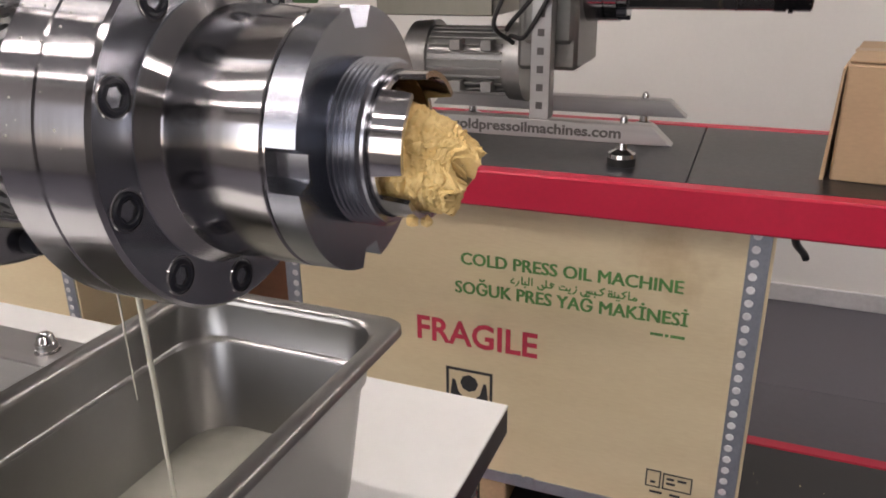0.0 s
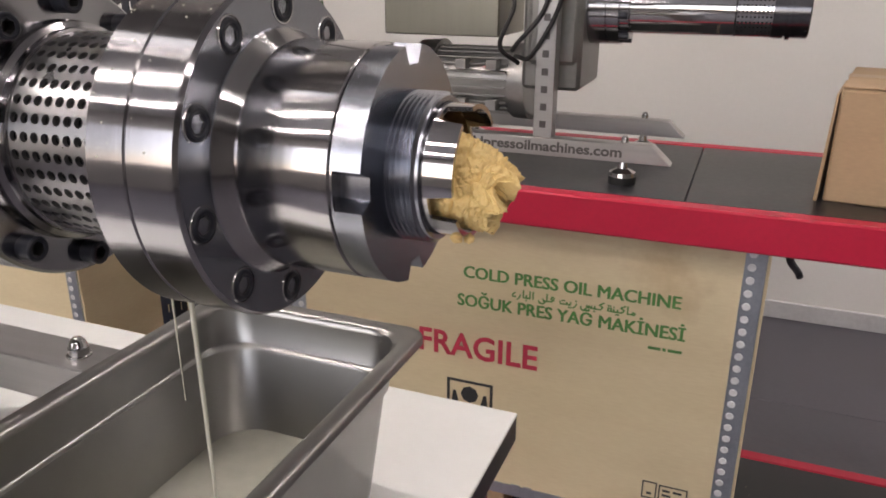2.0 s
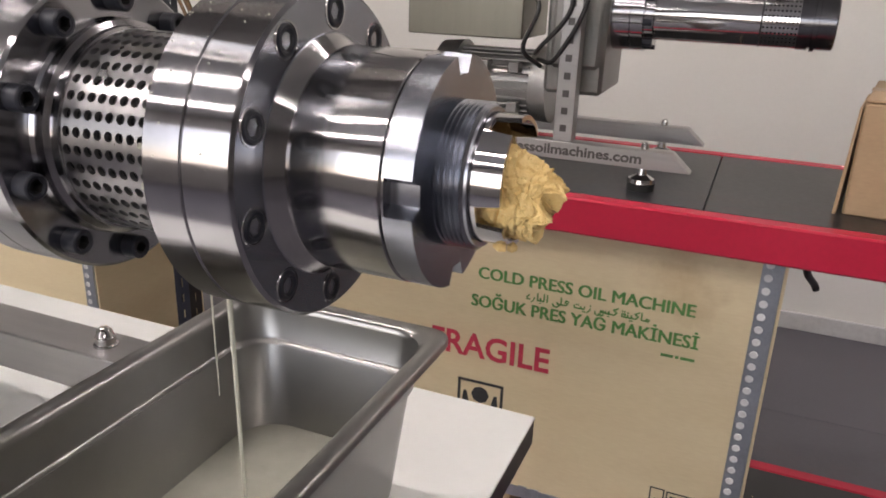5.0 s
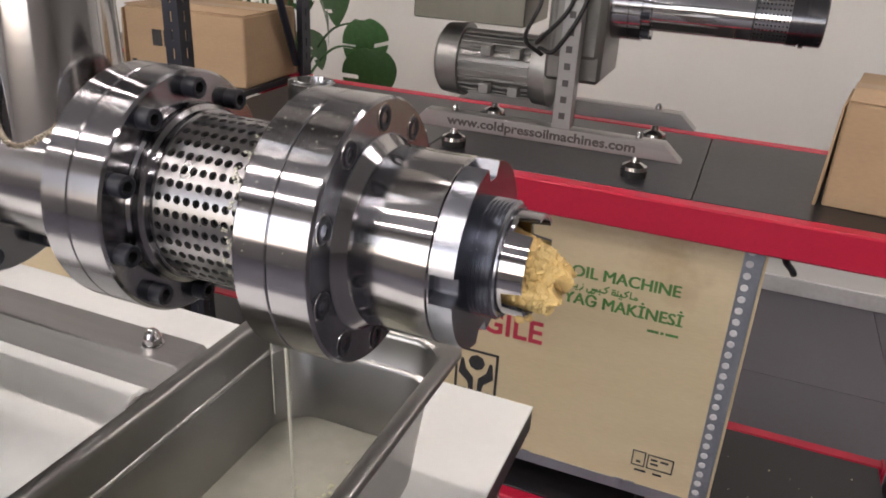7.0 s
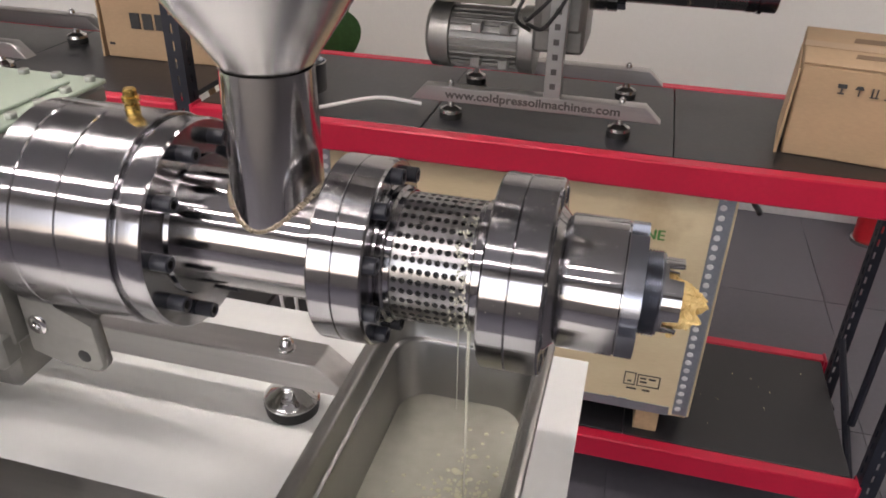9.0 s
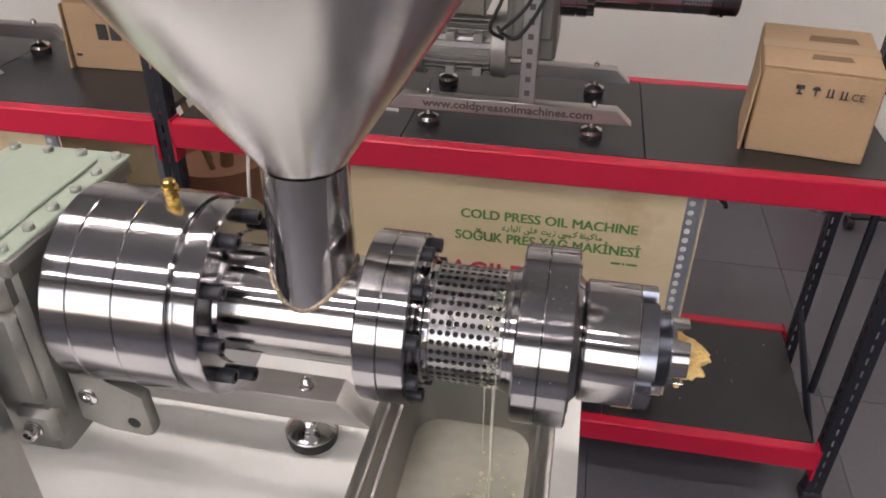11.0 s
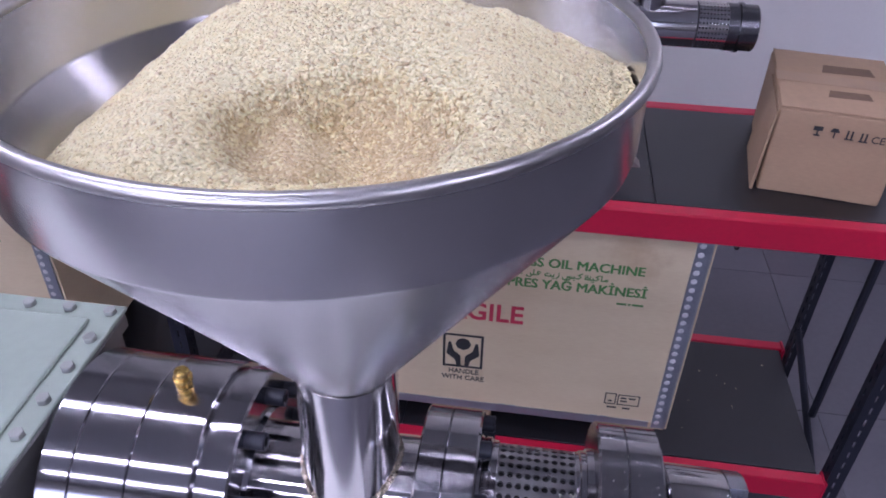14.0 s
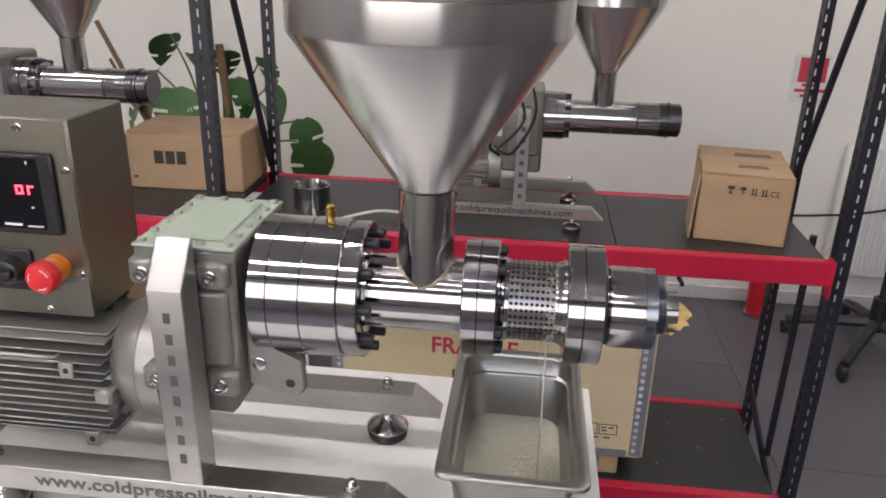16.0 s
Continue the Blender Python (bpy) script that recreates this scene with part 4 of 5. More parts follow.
tagged(new("oil_stream", mesh_of("oil_stream", pipe(curve_points([(-0.0585, -0.004, -0.044), (-0.0583, -0.003, -0.10), (-0.0575, -0.003, -0.17), (-0.0572, -0.002, PZ - 0.097)], 8), 0.0016, 10, taper=0.55), CLEAR)), "thin stream of oil running from the screen", "oil stream")
tagged(new("oil_stream", mesh_of("oil_stream", pipe(curve_points([(-0.066, -0.008, -0.042), (-0.0655, -0.008, -0.09), (-0.0652, -0.008, -0.13)], 8), 0.0007, 8, taper=0.4), CLEAR)), "thin stream of oil running from the screen", "oil stream")

# beads of oil on the steel, and crumbs on the low shelf
def beads(count, seed_, put, lo, hi):
    rnd, bm = random.Random(seed_), bmesh.new()
    for k in range(count):
        r = rnd.uniform(lo, hi)
        bmesh.ops.create_icosphere(bm, subdivisions=1, radius=r, matrix=Matrix.Translation(put(rnd)))
    return bm


def round_axis(x, r, w):
    return (x, -r * math.cos(w), AZ + r * math.sin(w))


tagged(new("oil_drops", mesh_of("oil_drops", beads(150, 21, lambda q: round_axis(-0.0535 - 0.011 * q.random() ** 2, 0.0476, q.uniform(-1.2, 1.3)), 0.0005, 0.0013), CLEAR)), "beads of oil along the end of the drain screen", "oil drops", kind="stuff")
tagged(new("oil_drops", mesh_of("oil_drops", beads(70, 22, lambda q: round_axis(q.uniform(-0.040, -0.002), 0.0710, q.uniform(0.1, 1.9)), 0.0002, 0.0005), CLEAR)), "fine oil spatter on the steel flange", "oil drops", kind="stuff")
tagged(new("shelf_crumbs", mesh_of("shelf_crumbs", beads(12, 23, lambda q: (q.uniform(0.26, 0.53), q.uniform(0.84, 1.18), LOWD + 0.0006), 0.0005, 0.0013), SEED)), "a few pale crumbs on the dark low shelf", "crumbs", kind="stuff")

# seed in the hopper: a heap with a crater, and loose grains on it
def wall_height(r):
    """Height of the hopper's inner face at a radius."""
    return 0.1425 + max(0.0, r - 0.033) * (0.311 - 0.1425) / (0.150 - 0.033)


def crater(u, v):
    """1 in the hollow that the feed draws, 0 outside, with a ragged rim."""
    a, b = (u - 0.030) / 0.047, (v + 0.082) / 0.040
    d = math.hypot(a, b) + 0.16 * noise.noise(Vector((u * 45, v * 45, 2.2)))
    return 1 / (1 + math.exp((d - 0.92) / 0.085))


def heap(x, y):
    """Height of the seed at a place in the hopper."""
    u, v = x - HX, y
    h = 0.3475 + 0.011 * math.exp(-((u - 0.012) ** 2 / 0.0060 + (v - 0.030) ** 2 / 0.0034))
    s = max(0.0, -u - 0.035)
    h -= 0.30 * s + 3.5 * s * s + 0.62 * max(0.0, v - 0.036) + 0.10 * max(0.0, -v - 0.09) + 0.34 * max(0.0, u - 0.085)
    h -= 0.025 * crater(u, v) * (1 + 0.35 * noise.noise(Vector((u * 40, v * 40, 7.7))))
    return h + 0.0026 * noise.noise(Vector((u * 30, v * 30, 1.3))) + 0.0016 * noise.noise(Vector((u * 90, v * 90, 4.1)))


seed = thing("sesame_seed", (HX, 0, 0.30), "heap of pale hulled sesame seed filling the hopper", "sesame seed", kind="stuff")
bm = bmesh.new()
grid, N = {}, 120
for i in range(N + 1):
    for j in range(N + 1):
        u, v = -0.153 + 0.306 * i / N, -0.153 + 0.306 * j / N
        if math.hypot(u, v) < 0.1512 and heap(HX + u, v) > wall_height(math.hypot(u, v)) - 0.001:
            grid[i, j] = bm.verts.new((HX + u, v, heap(HX + u, v) - 0.0006))
for (i, j) in grid:
    q = [(i, j), (i + 1, j), (i + 1, j + 1), (i, j + 1)]
    if all(k in grid for k in q):
        bm.faces.new([grid[k] for k in q])
tagged(part("heap", bm, HEAP, seed), kind="stuff")


def grains(count, rng, material, keep):
    """Loose seeds, each a stretched octahedron lying on the heap."""
    base = np.array([(1, 0, 0), (-1, 0, 0), (0.1, 0.54, 0), (0.1, -0.54, 0), (0.1, 0, 0.36), (0.1, 0, -0.36)])
    tri = np.array([(0, 2, 4), (2, 1, 4), (1, 3, 4), (3, 0, 4), (2, 0, 5), (1, 2, 5), (3, 1, 5), (0, 3, 5)])
    vs, fs = [], []
    for k in range(count):
        r, w = 0.149 * math.sqrt(rng.random()), rng.random() * 2 * math.pi
        x, y = HX + r * math.cos(w), r * math.sin(w)
        while heap(x, y) < wall_height(r) + 0.001 or rng.random() > keep(x - HX, y):
            r, w = 0.149 * math.sqrt(rng.random()), rng.random() * 2 * math.pi
            x, y = HX + r * math.cos(w), r * math.sin(w)
        e = 0.004
        nrm = Vector((heap(x - e, y) - heap(x + e, y), heap(x, y - e) - heap(x, y + e), 2 * e)).normalized()
        rot = nrm.to_track_quat("Z", "Y").to_matrix() @ Euler((rng.uniform(-0.45, 0.45), rng.uniform(-0.45, 0.45), rng.uniform(0, 6.3))).to_matrix()
        s = rng.uniform(0.0017, 0.0024)
        vs.append(base * s @ np.array(rot).T + np.array((x, y, heap(x, y) + rng.uniform(-0.0002, 0.0006))))
        fs.append(tri + 6 * k)
    me = bpy.data.meshes.new("grains")
    me.from_pydata(np.concatenate(vs).tolist(), [], np.concatenate(fs).tolist())
    me.materials.append(material)
    me.polygons.foreach_set("use_smooth", [True] * len(me.polygons))
    return me


tagged(under(new("grains", grains(42000, random.Random(8), SEED, lambda u, v: 1 - 0.55 * crater(u, v))), seed), "pale hulled seeds", kind="stuff")
tagged(under(new("grains", grains(11000, random.Random(9), SEEDGOLD, lambda u, v: 0.04 + 0.9 * crater(u, v))), seed), "golden seeds in the hollow", kind="stuff")


# ---------------------------------------------------------------- crates on the low shelf
def strokes(lines, dots, x, z, unit, ya, yb, pen=0.0011):
    """Pen strokes: places are counted leftwards and upwards from x, z in units."""
    bm = bmesh.new()
    for line in lines:
        pts = [Vector((x - 1.22 * u * unit, z + v * unit)) for u, v in line]
        for a, b in zip(pts, pts[1:]):
            d = (b - a).normalized() * pen
            s = Vector((-d.y, d.x))
            prism([a - d * 0.6 + s, a - d * 0.6 - s, b + d * 0.6 - s, b + d * 0.6 + s], "y", yb, ya, bm)
    for u, v in dots:
        p = Vector((x - 1.22 * u * unit, z + v * unit))
        prism([p + Vector(q) * pen * 1.5 for q in ((1, 0), (0, 1), (-1, 0), (0, -1))], "y", yb, ya, bm)
    return bm


def script(parent, x, z, unit, ya, yb):
    """The Arabic line between the two green ones, word by word from its right end."""
    kaf = [(0.0, 1.0), (0.45, 0.65), (0.1, 0.35), (0.35, 0), (0.75, 0)]

    def moved(line, du):
        return [(u + du, v) for u, v in line]
    words = (
        (3.3, [[(0.4, 0), (0.25, 0.3), (0, 0.15), (0.1, -0.05), (0.4, 0), (0.8, 0), (0.8, 1)], moved(kaf, 1.05), [(1.8, 0), (1.85, 0.35), (1.9, 0), (2.2, 0), (2.25, 0.35), (2.3, 0), (2.55, 0)], [(2.55, 0), (2.5, 0.45), (2.85, 0.4), (2.85, 0.05), (2.55, 0)]],
         [(1.75, -0.35), (1.97, -0.35), (2.25, 0.65), (2.6, 0.75), (2.82, 0.75)]),
        (2.9, [kaf, [(0.75, 0), (0.9, 0), (0.95, 0.35), (1.0, 0), (1.25, 0), (1.3, 0.3), (1.35, 0), (1.5, 0.05), (1.55, 0.3), (1.6, 0), (1.8, 0.3), (1.85, -0.3), (2.1, -0.5), (2.4, -0.3), (2.42, 0.05)]], [(0.95, -0.35)]),
        (2.4, [[(0.0, 0.3), (0.08, 0), (0.35, -0.35)], [(0.65, 0.35), (0.7, 0), (1.0, 0), (1.05, 0.3), (1.1, 0), (1.75, 0), (1.8, 0.35)]], [(0.05, 0.65), (0.6, -0.35), (0.82, -0.35), (1.35, 0.5), (1.57, 0.5)]),
        (2.4, [[(0.0, 0.6), (0.3, 0.7), (0.4, 0.4), (0.1, 0.3), (0.3, 0.05), (0.85, 0), (0.85, 1)], [(0.85, 0), (1.2, 0), (1.3, 0.25), (1.05, -0.15), (1.3, -0.45), (1.7, -0.35), (1.75, -0.05)]], []),
        (2.4, [[(0, 0), (0, 1)], [(0.35, 1), (0.35, 0), (0.7, 0), (0.75, 0.35), (0.8, 0), (1.1, 0), (1.1, 1)], [(1.45, 0.35), (1.5, 0), (1.75, -0.35)], [(2.05, 0.6), (2.3, 0.3), (2.3, 0), (1.95, 0)]], [(0.75, -0.35)]))
    for width, lines, dots in words:
        part("script_word", strokes(lines, dots, x, z, unit, ya, yb), GREENINK, parent, "green stencilled word", smooth=0)
        x -= 1.22 * width * unit


def crate():
    c = thing("plywood_crate", (-0.16, 0.84, LOWD), "pale plywood machine crate with stencilled writing and steel edges", "crate", "plywood crates")
    x0, x1, y0, y1, z0, z1 = -0.56, 0.236, 0.84, 1.17, -0.815, -0.272
    part("front_panel", boxes((x0, x1, y0, y0 + 0.010, z0, z1), bevel=0.001), PLY, c, smooth=0)
    part("back_panel", boxes((x0, x1, y1 - 0.010, y1, z0, z1), bevel=0.001), PLY, c, smooth=0)
    for x in (x0, x1 - 0.010):
        part("side_panel", boxes((x, x + 0.010, y0 + 0.0102, y1 - 0.0102, z0, z1), bevel=0.001), PLY, c, smooth=0)
    part("lid", boxes((x0, x1, y0, y1, z1 + 0.0003, z1 + 0.010), bevel=0.001), PLY, c, smooth=0)
    part("floor_panel", boxes((x0 + 0.011, x1 - 0.011, y0 + 0.011, y1 - 0.011, z0, z0 + 0.010)), PLY, c, smooth=0)
    for side, xe, xo in ((1, x1, x1 - 0.028), (-1, x0, x0 + 0.028)):
        lo, hi = min(xe, xo), max(xe, xo)
        strip = part("edge_strip", boxes((lo, hi, y0 - 0.0022, y0 - 0.0004, z0 + 0.006, z1 - 0.004), bevel=0.0004), ZINC, c, "perforated galvanised edge strip", smooth=0)
        part("edge_strip", boxes((xe if side > 0 else xe - 0.0016, xe + 0.0016 if side > 0 else xe, y0 - 0.0022, y0 + 0.032, z0 + 0.006, z1 - 0.004)), ZINC, c, smooth=0)
        hx = lo + (0.010 if side > 0 else 0.018)
        z = z0 + 0.022
        while z < z1 - 0.012:
            part("punched_hole", lathe([(y0 - 0.0029, 0), (y0 - 0.0029, 0.0055), (y0 - 0.0021, 0.0062)], "y", (hx, 0, z), 12), WHITEINK, strip, smooth=0)
            z += 0.0205
    part("edge_batten", boxes((x1 + 0.0018, x1 + 0.0065, y0 + 0.001, y1 - 0.001, z0 + 0.002, z1 - 0.002), bevel=0.0008), PLY, c, smooth=0)
    for za in (z0,):
        part("edge_strip", boxes((x0 + 0.035, x1 - 0.035, y0 - 0.0018, y0 - 0.0004, za, za + 0.022)), ZINC, c, smooth=0)
    for x in (x0 + 0.02, -0.19, 0.135):
        part("skid", boxes((x, x + 0.05, y0 + 0.004, y1 - 0.004, LOWD, z0 - 0.0003), bevel=0.002), PLYDARK, c, smooth=0)
    for x in (-0.125, 0.075):
        for k in (0, 1):
            part("staple_plate", boxes((x + k * 0.022, x + k * 0.022 + 0.016, y0 - 0.0036, y0 - 0.0019, z0 + 0.010, z0 + 0.026), bevel=0.0005), ZINC, c, smooth=0)
    yf = y0 - 0.0006
    thick_text("stencil", "COLD PRESS OIL MACHINE", -0.2237, 0.1268, -0.4035, 0.0295, yf, GREENINK, c, "green stencilled words")
    thick_text("stencil", "SO\u011eUK PRES YA\u011e MAK\u0130NES\u0130", -0.2337, 0.1383, -0.4555, 0.0305, yf, GREENINK, c, "green stencilled words")
    front_text("stencil", "FRAGILE", -0.3065, -0.0925, -0.5525, 0.062, yf, REDINK, c, "red stencilled word", 0.0012)
    script(c, 0.062, -0.4245, 0.0122, y0 - 0.0003, y0 - 0.0010)
    for xa, xb in ((0.086, 0.105), (0.108, 0.113), (0.116, 0.137)):
        part("print_bar", boxes((xa, xb, y0 - 0.0009, y0 - 0.0003, -0.4775, -0.4730)), GREENINK, c, "small green print", smooth=0)
    # handle-with-care symbol
    sx0, sx1, sz0, sz1, t = -0.2505, -0.1655, -0.6925, -0.5985, 0.005
    sym = part("care_symbol", boxes((sx0, sx1, y0 - 0.0009, y0 - 0.0003, sz0, sz0 + t), (sx0, sx1, y0 - 0.0009, y0 - 0.0003, sz1 - t, sz1), (sx0, sx0 + t, y0 - 0.0009, y0 - 0.0003, sz0 + t, sz1 - t), (sx1 - t, sx1, y0 - 0.0009, y0 - 0.0003, sz0 + t, sz1 - t)), BLACKINK, c, "black handle-with-care symbol", smooth=0)
    part("disc", lathe([(y0 - 0.0009, 0), (y0 - 0.0009, 0.0165), (y0 - 0.0003, 0.0165)], "y", (-0.208, 0, -0.6255), 8), BLACKINK, c, smooth=0)
    for s in (-1, 1):
        pts = [(-0.208 + s * 0.031, -0.622), (-0.208 + s * 0.035, -0.655), (-0.208 + s * 0.016, -0.672), (-0.208 + s * 0.013, -0.688), (-0.208 + s * 0.004, -0.688), (-0.208 + s * 0.005, -0.660), (-0.208 + s * 0.020, -0.645), (-0.208 + s * 0.026, -0.622)]
        part("palm", prism(pts if s > 0 else pts[::-1], "y", y0 - 0.0009, y0 - 0.0003), BLACKINK, c, smooth=0)
    front_text("stencil", "HANDLE", -0.238, -0.174, -0.7105, 0.0185, yf, BLACKINK, c, "black stencilled word", 0.0002)
    front_text("stencil", "WITH CARE", -0.252, -0.160, -0.7295, 0.0185, yf, BLACKINK, c, "black stencilled words", 0.0002)
    for a in ((0.100, 0.124, -0.752, -0.719), (0.127, 0.173, -0.752, -0.721)):
        x0_, x1_, z0_, z1_ = a
        t = 0.0022
        part("label_frame", boxes((x0_, x1_, y0 - 0.0009, y0 - 0.0003, z0_, z0_ + t), (x0_, x1_, y0 - 0.0009, y0 - 0.0003, z1_ - t, z1_), (x0_, x0_ + t, y0 - 0.0009, y0 - 0.0003, z0_ + t, z1_ - t), (x1_ - t, x1_, y0 - 0.0009, y0 - 0.0003, z0_ + t, z1_ - t)), BLACKINK, c, smooth=0)
    for x_, z_, w_ in ((0.108, -0.744, 0.008), (0.133, -0.733, 0.012), (0.150, -0.733, 0.014), (0.133, -0.742, 0.014), (0.108, -0.763, 0.020), (0.140, -0.763, 0.016)):
        part("print_bar", boxes((x_, x_ + w_, y0 - 0.0009, y0 - 0.0003, z_, z_ + 0.004)), BLACKINK, c, smooth=0)
    return c


first = crate()
copy_thing(first, Matrix.Translation((-0.16 - 1.335, 0.84, LOWD)))


# ---------------------------------------------------------------- cardboard boxes
def carton(place, turn, w, d, h, label, marks, group="cardboard boxes"):
    """A taped carton, its base's front left corner at place."""
    m = Matrix.Translation(place) @ Matrix.Rotation(radians(turn), 4, "Z")
    e = new("cardboard_box")
    e.matrix_basis = m
    tagged(e, label, "box", group)

    def child(name, bm, material, lab="", smooth=0):
        o = new(name, mesh_of(name, bm, material, smooth))
        o.parent = e
        return tagged(o, lab) if lab else o
    bm = boxes((0, w, 0, d, 0, h), bevel=0.003)
    bmesh.ops.subdivide_edges(bm, edges=bm.edges, cuts=5, use_grid_fill=True)
    for v in bm.verts:
        f = math.sin(math.pi * v.co.z / h) * 0.003
        v.co.x += f * (1 if v.co.x > w / 2 else -1) * math.sin(math.pi * v.co.y / d)
        v.co.y += 0.5 * f * (1 if v.co.y > d / 2 else -1) * math.sin(math.pi * v.co.x / w)
        v.co.z += 0.0015 * noise.noise(v.co * 18 + Vector((w, d, h)) * 9)
        v.co.z = max(0.0, v.co.z)
    child("body", bm, CARD, smooth=40)
    for a, b in ((0.001, d / 2 - 0.0012), (d / 2 + 0.0012, d - 0.001)):
        child("flap", boxes((0.001, w - 0.001, a, b, h + 0.0012, h + 0.004), bevel=0.001), CARD)
    child("tape", boxes((-0.0005, w + 0.0005, d / 2 - 0.022, d / 2 + 0.022, h + 0.0042, h + 0.0047)), TAPE, "strip of brown packing tape")
    child("side_flap", prism([(-0.012, 0.0), (-0.0045, h * 0.96), (-0.0015, h * 0.96), (-0.007, 0.0)], "y", -0.004, d * 0.6), CARD)
    for kind, x, z, s in marks:
        y = -0.0042
        if kind == "bars":
            for k in range(3):
                child("print_bar", boxes((x + k * s * 1.1, x + k * s * 1.1 + s * 0.85, y, y + 0.002, z, z + s * 1.25)), BLACKINK, "black printed mark")
        elif kind == "glass":
            child("fragile_symbol", boxes((x, x + s, y, y + 0.002, z + s * 0.7, z + s * 1.2), (x + s * 0.42, x + s * 0.58, y, y + 0.002, z + s * 0.15, z + s * 0.7), (x + s * 0.15, x + s * 0.85, y, y + 0.002, z, z + s * 0.15)), BLACKINK, "black printed symbol")
        elif kind == "umbrella":
            child("rain_symbol", prism([(x, z + s * 0.7), (x + s * 0.25, z + s * 1.1), (x + s * 0.75, z + s * 1.1), (x + s, z + s * 0.7), (x + s * 0.56, z + s * 0.7), (x + s * 0.56, z), (x + s * 0.44, z), (x + s * 0.44, z + s * 0.7)], "y", y, y + 0.002), BLACKINK, "black printed symbol")
        elif kind == "up":
            child("upright_symbol", boxes((x, x + s, y, y + 0.002, z, z + s * 0.1), (x + s * 0.15, x + s * 0.32, y, y + 0.002, z + s * 0.1, z + s * 1.1), (x + s * 0.65, x + s * 0.82, y, y + 0.002, z + s * 0.1, z + s * 1.1)), BLACKINK, "black printed symbol")
        elif kind == "CE":
            o = writing("mark", "CE", s, BLACKINK, Matrix.Translation((x, y, z)) @ FRONT, None, label="black printed mark")
            o.parent = e
        elif kind == "smudge":
            child("print_block", prism([(x, z), (x + s * 1.8, z + 0.004), (x + s * 1.7, z + s * 0.8), (x + 0.005, z + s * 0.75)], "z", h + 0.0041, h + 0.0043), CARDDARK, "faded printed block")
    return e


carton((0.2985, 0.902, DECK), -8.5, 0.200, 0.268, 0.158, "taped cardboard box with printed handling marks on the shelf",
       (("glass", 0.060, 0.118, 0.014), ("umbrella", 0.086, 0.118, 0.015), ("up", 0.110, 0.118, 0.014), ("up", 0.132, 0.117, 0.014), ("CE", 0.150, 0.118, 0.018), ("smudge", 0.08, 0.17, 0.05), ("smudge", 0.08, 0.06, 0.04)))
carton((-1.150, 1.030, DECK), 1.7, 0.310, 0.205, 0.150, "brown cardboard box with a printed maker's mark on the shelf",
       (("bars", 0.074, 0.070, 0.028), ("bars", 0.012, 0.030, 0.004)))


# ---------------------------------------------------------------- the smaller presses on the shelf
def small_press():
    p = thing("small_oil_press", (-0.13, 1.0, DECK), "smaller stainless steel oil press standing on the rack shelf", "oil press", "presses on the shelf")
    cz, cy = 0.024, 1.0
    c = (0, cy, cz)
    r0, r1 = DECK + 0.035, DECK + 0.063
    for y0, y1 in ((0.878, 0.906), (1.098, 1.126)):
        r = part("base_rail", prism([(-0.350, r1), (0.058, r1), (0.088, r0), (-0.375, r0)], "y", y0, y1, bevel=0.001), RAIL, p)
        for x in (-0.30, 0.016):
            yc = (y0 + y1) / 2
            part("foot", lathe([(DECK + 0.012, 0), (DECK + 0.012, 0.021), (DECK + 0.018, 0.020), (DECK + 0.024, 0.008), (r0, 0.006), (r0, 0)], "z", (x, yc, 0), 24), STEEL, r, "chrome foot")
            part("foot_pad", lathe([(DECK, 0), (DECK, 0.021), (DECK + 0.012, 0.0215), (DECK + 0.012, 0)], "z", (x, yc, 0), 24), RUBBER, r, "black rubber pad")
            part("dome_nut", lathe([(r1, 0), (r1, 0.006), (r1 + 0.006, 0.006), (r1 + 0.011, 0.003), (r1 + 0.0115, 0)], "z", (x, yc, 0), 12), STEEL, r)
        if y0 < 1:
            front_text("lettering", "www.coldpressoilmachines.com", -0.308, 0.016, r0 + 0.008, 0.0215, y0 - 0.0004, LETTER, r, "dark etched web address", 0.0006)
    col = part("column", boxes((-0.125, -0.095, 0.8785, 0.9055, r1 + 0.0002, 0.060), bevel=0.001), RAIL, p)
    for i in range(8):
        z = 0.045 - i * 0.0265
        part("plate_mark", boxes((-0.115, -0.105, 0.8774, 0.8779, z - 0.0105, z)), LETTER, col, "dark etched mark", smooth=0)
    gb = part("gearbox", boxes((-0.160, -0.066, 0.925, 1.075, -0.100, 0.090), (-0.150, -0.072, 0.918, 0.93, -0.06, 0.05), bevel=0.006), CAST, p)
    part("motor", lathe([(-0.368, 0), (-0.368, 0.052), (-0.360, 0.062), (-0.322, 0.065), (-0.322, 0.056), (-0.190, 0.056), (-0.188, 0.062), (-0.160, 0.064), (-0.160, 0)], "x", (0, cy, -0.098), 40), MOTOR, p, "finned grey motor")
    for i in range(12):
        w = radians(-75 + 150 * i / 11)
        y, z = cy - 0.055 * math.cos(w), -0.098 + 0.055 * math.sin(w)
        part("fin", boxes((-0.320, -0.192, y - 0.009, y + 0.004, z - 0.0012, z + 0.0012)), MOTOR, p, smooth=0)
    for x in (-0.275, -0.222):
        for z in (-0.075, -0.140):
            part("boss", boxes((x, x + 0.018, 0.930, 0.955, z, z + 0.017), bevel=0.001), MOTOR, p)
    cabn = part("control_cabinet", boxes((-0.400, -0.200, 0.925, 1.07, -0.022, 0.230), bevel=0.002), CABINET, p, "stainless steel control cabinet")
    part("display", boxes((-0.360, -0.290, 0.918, 0.925, 0.105, 0.185), bevel=0.002), BLACK, cabn)
    part("stop_button", lathe([(0.925, 0), (0.925, 0.011), (0.908, 0.011), (0.907, 0.017), (0.895, 0.016), (0.893, 0)], "y", (-0.235, 0, 0.060), 24), REDPLASTIC, cabn, "red stop button")
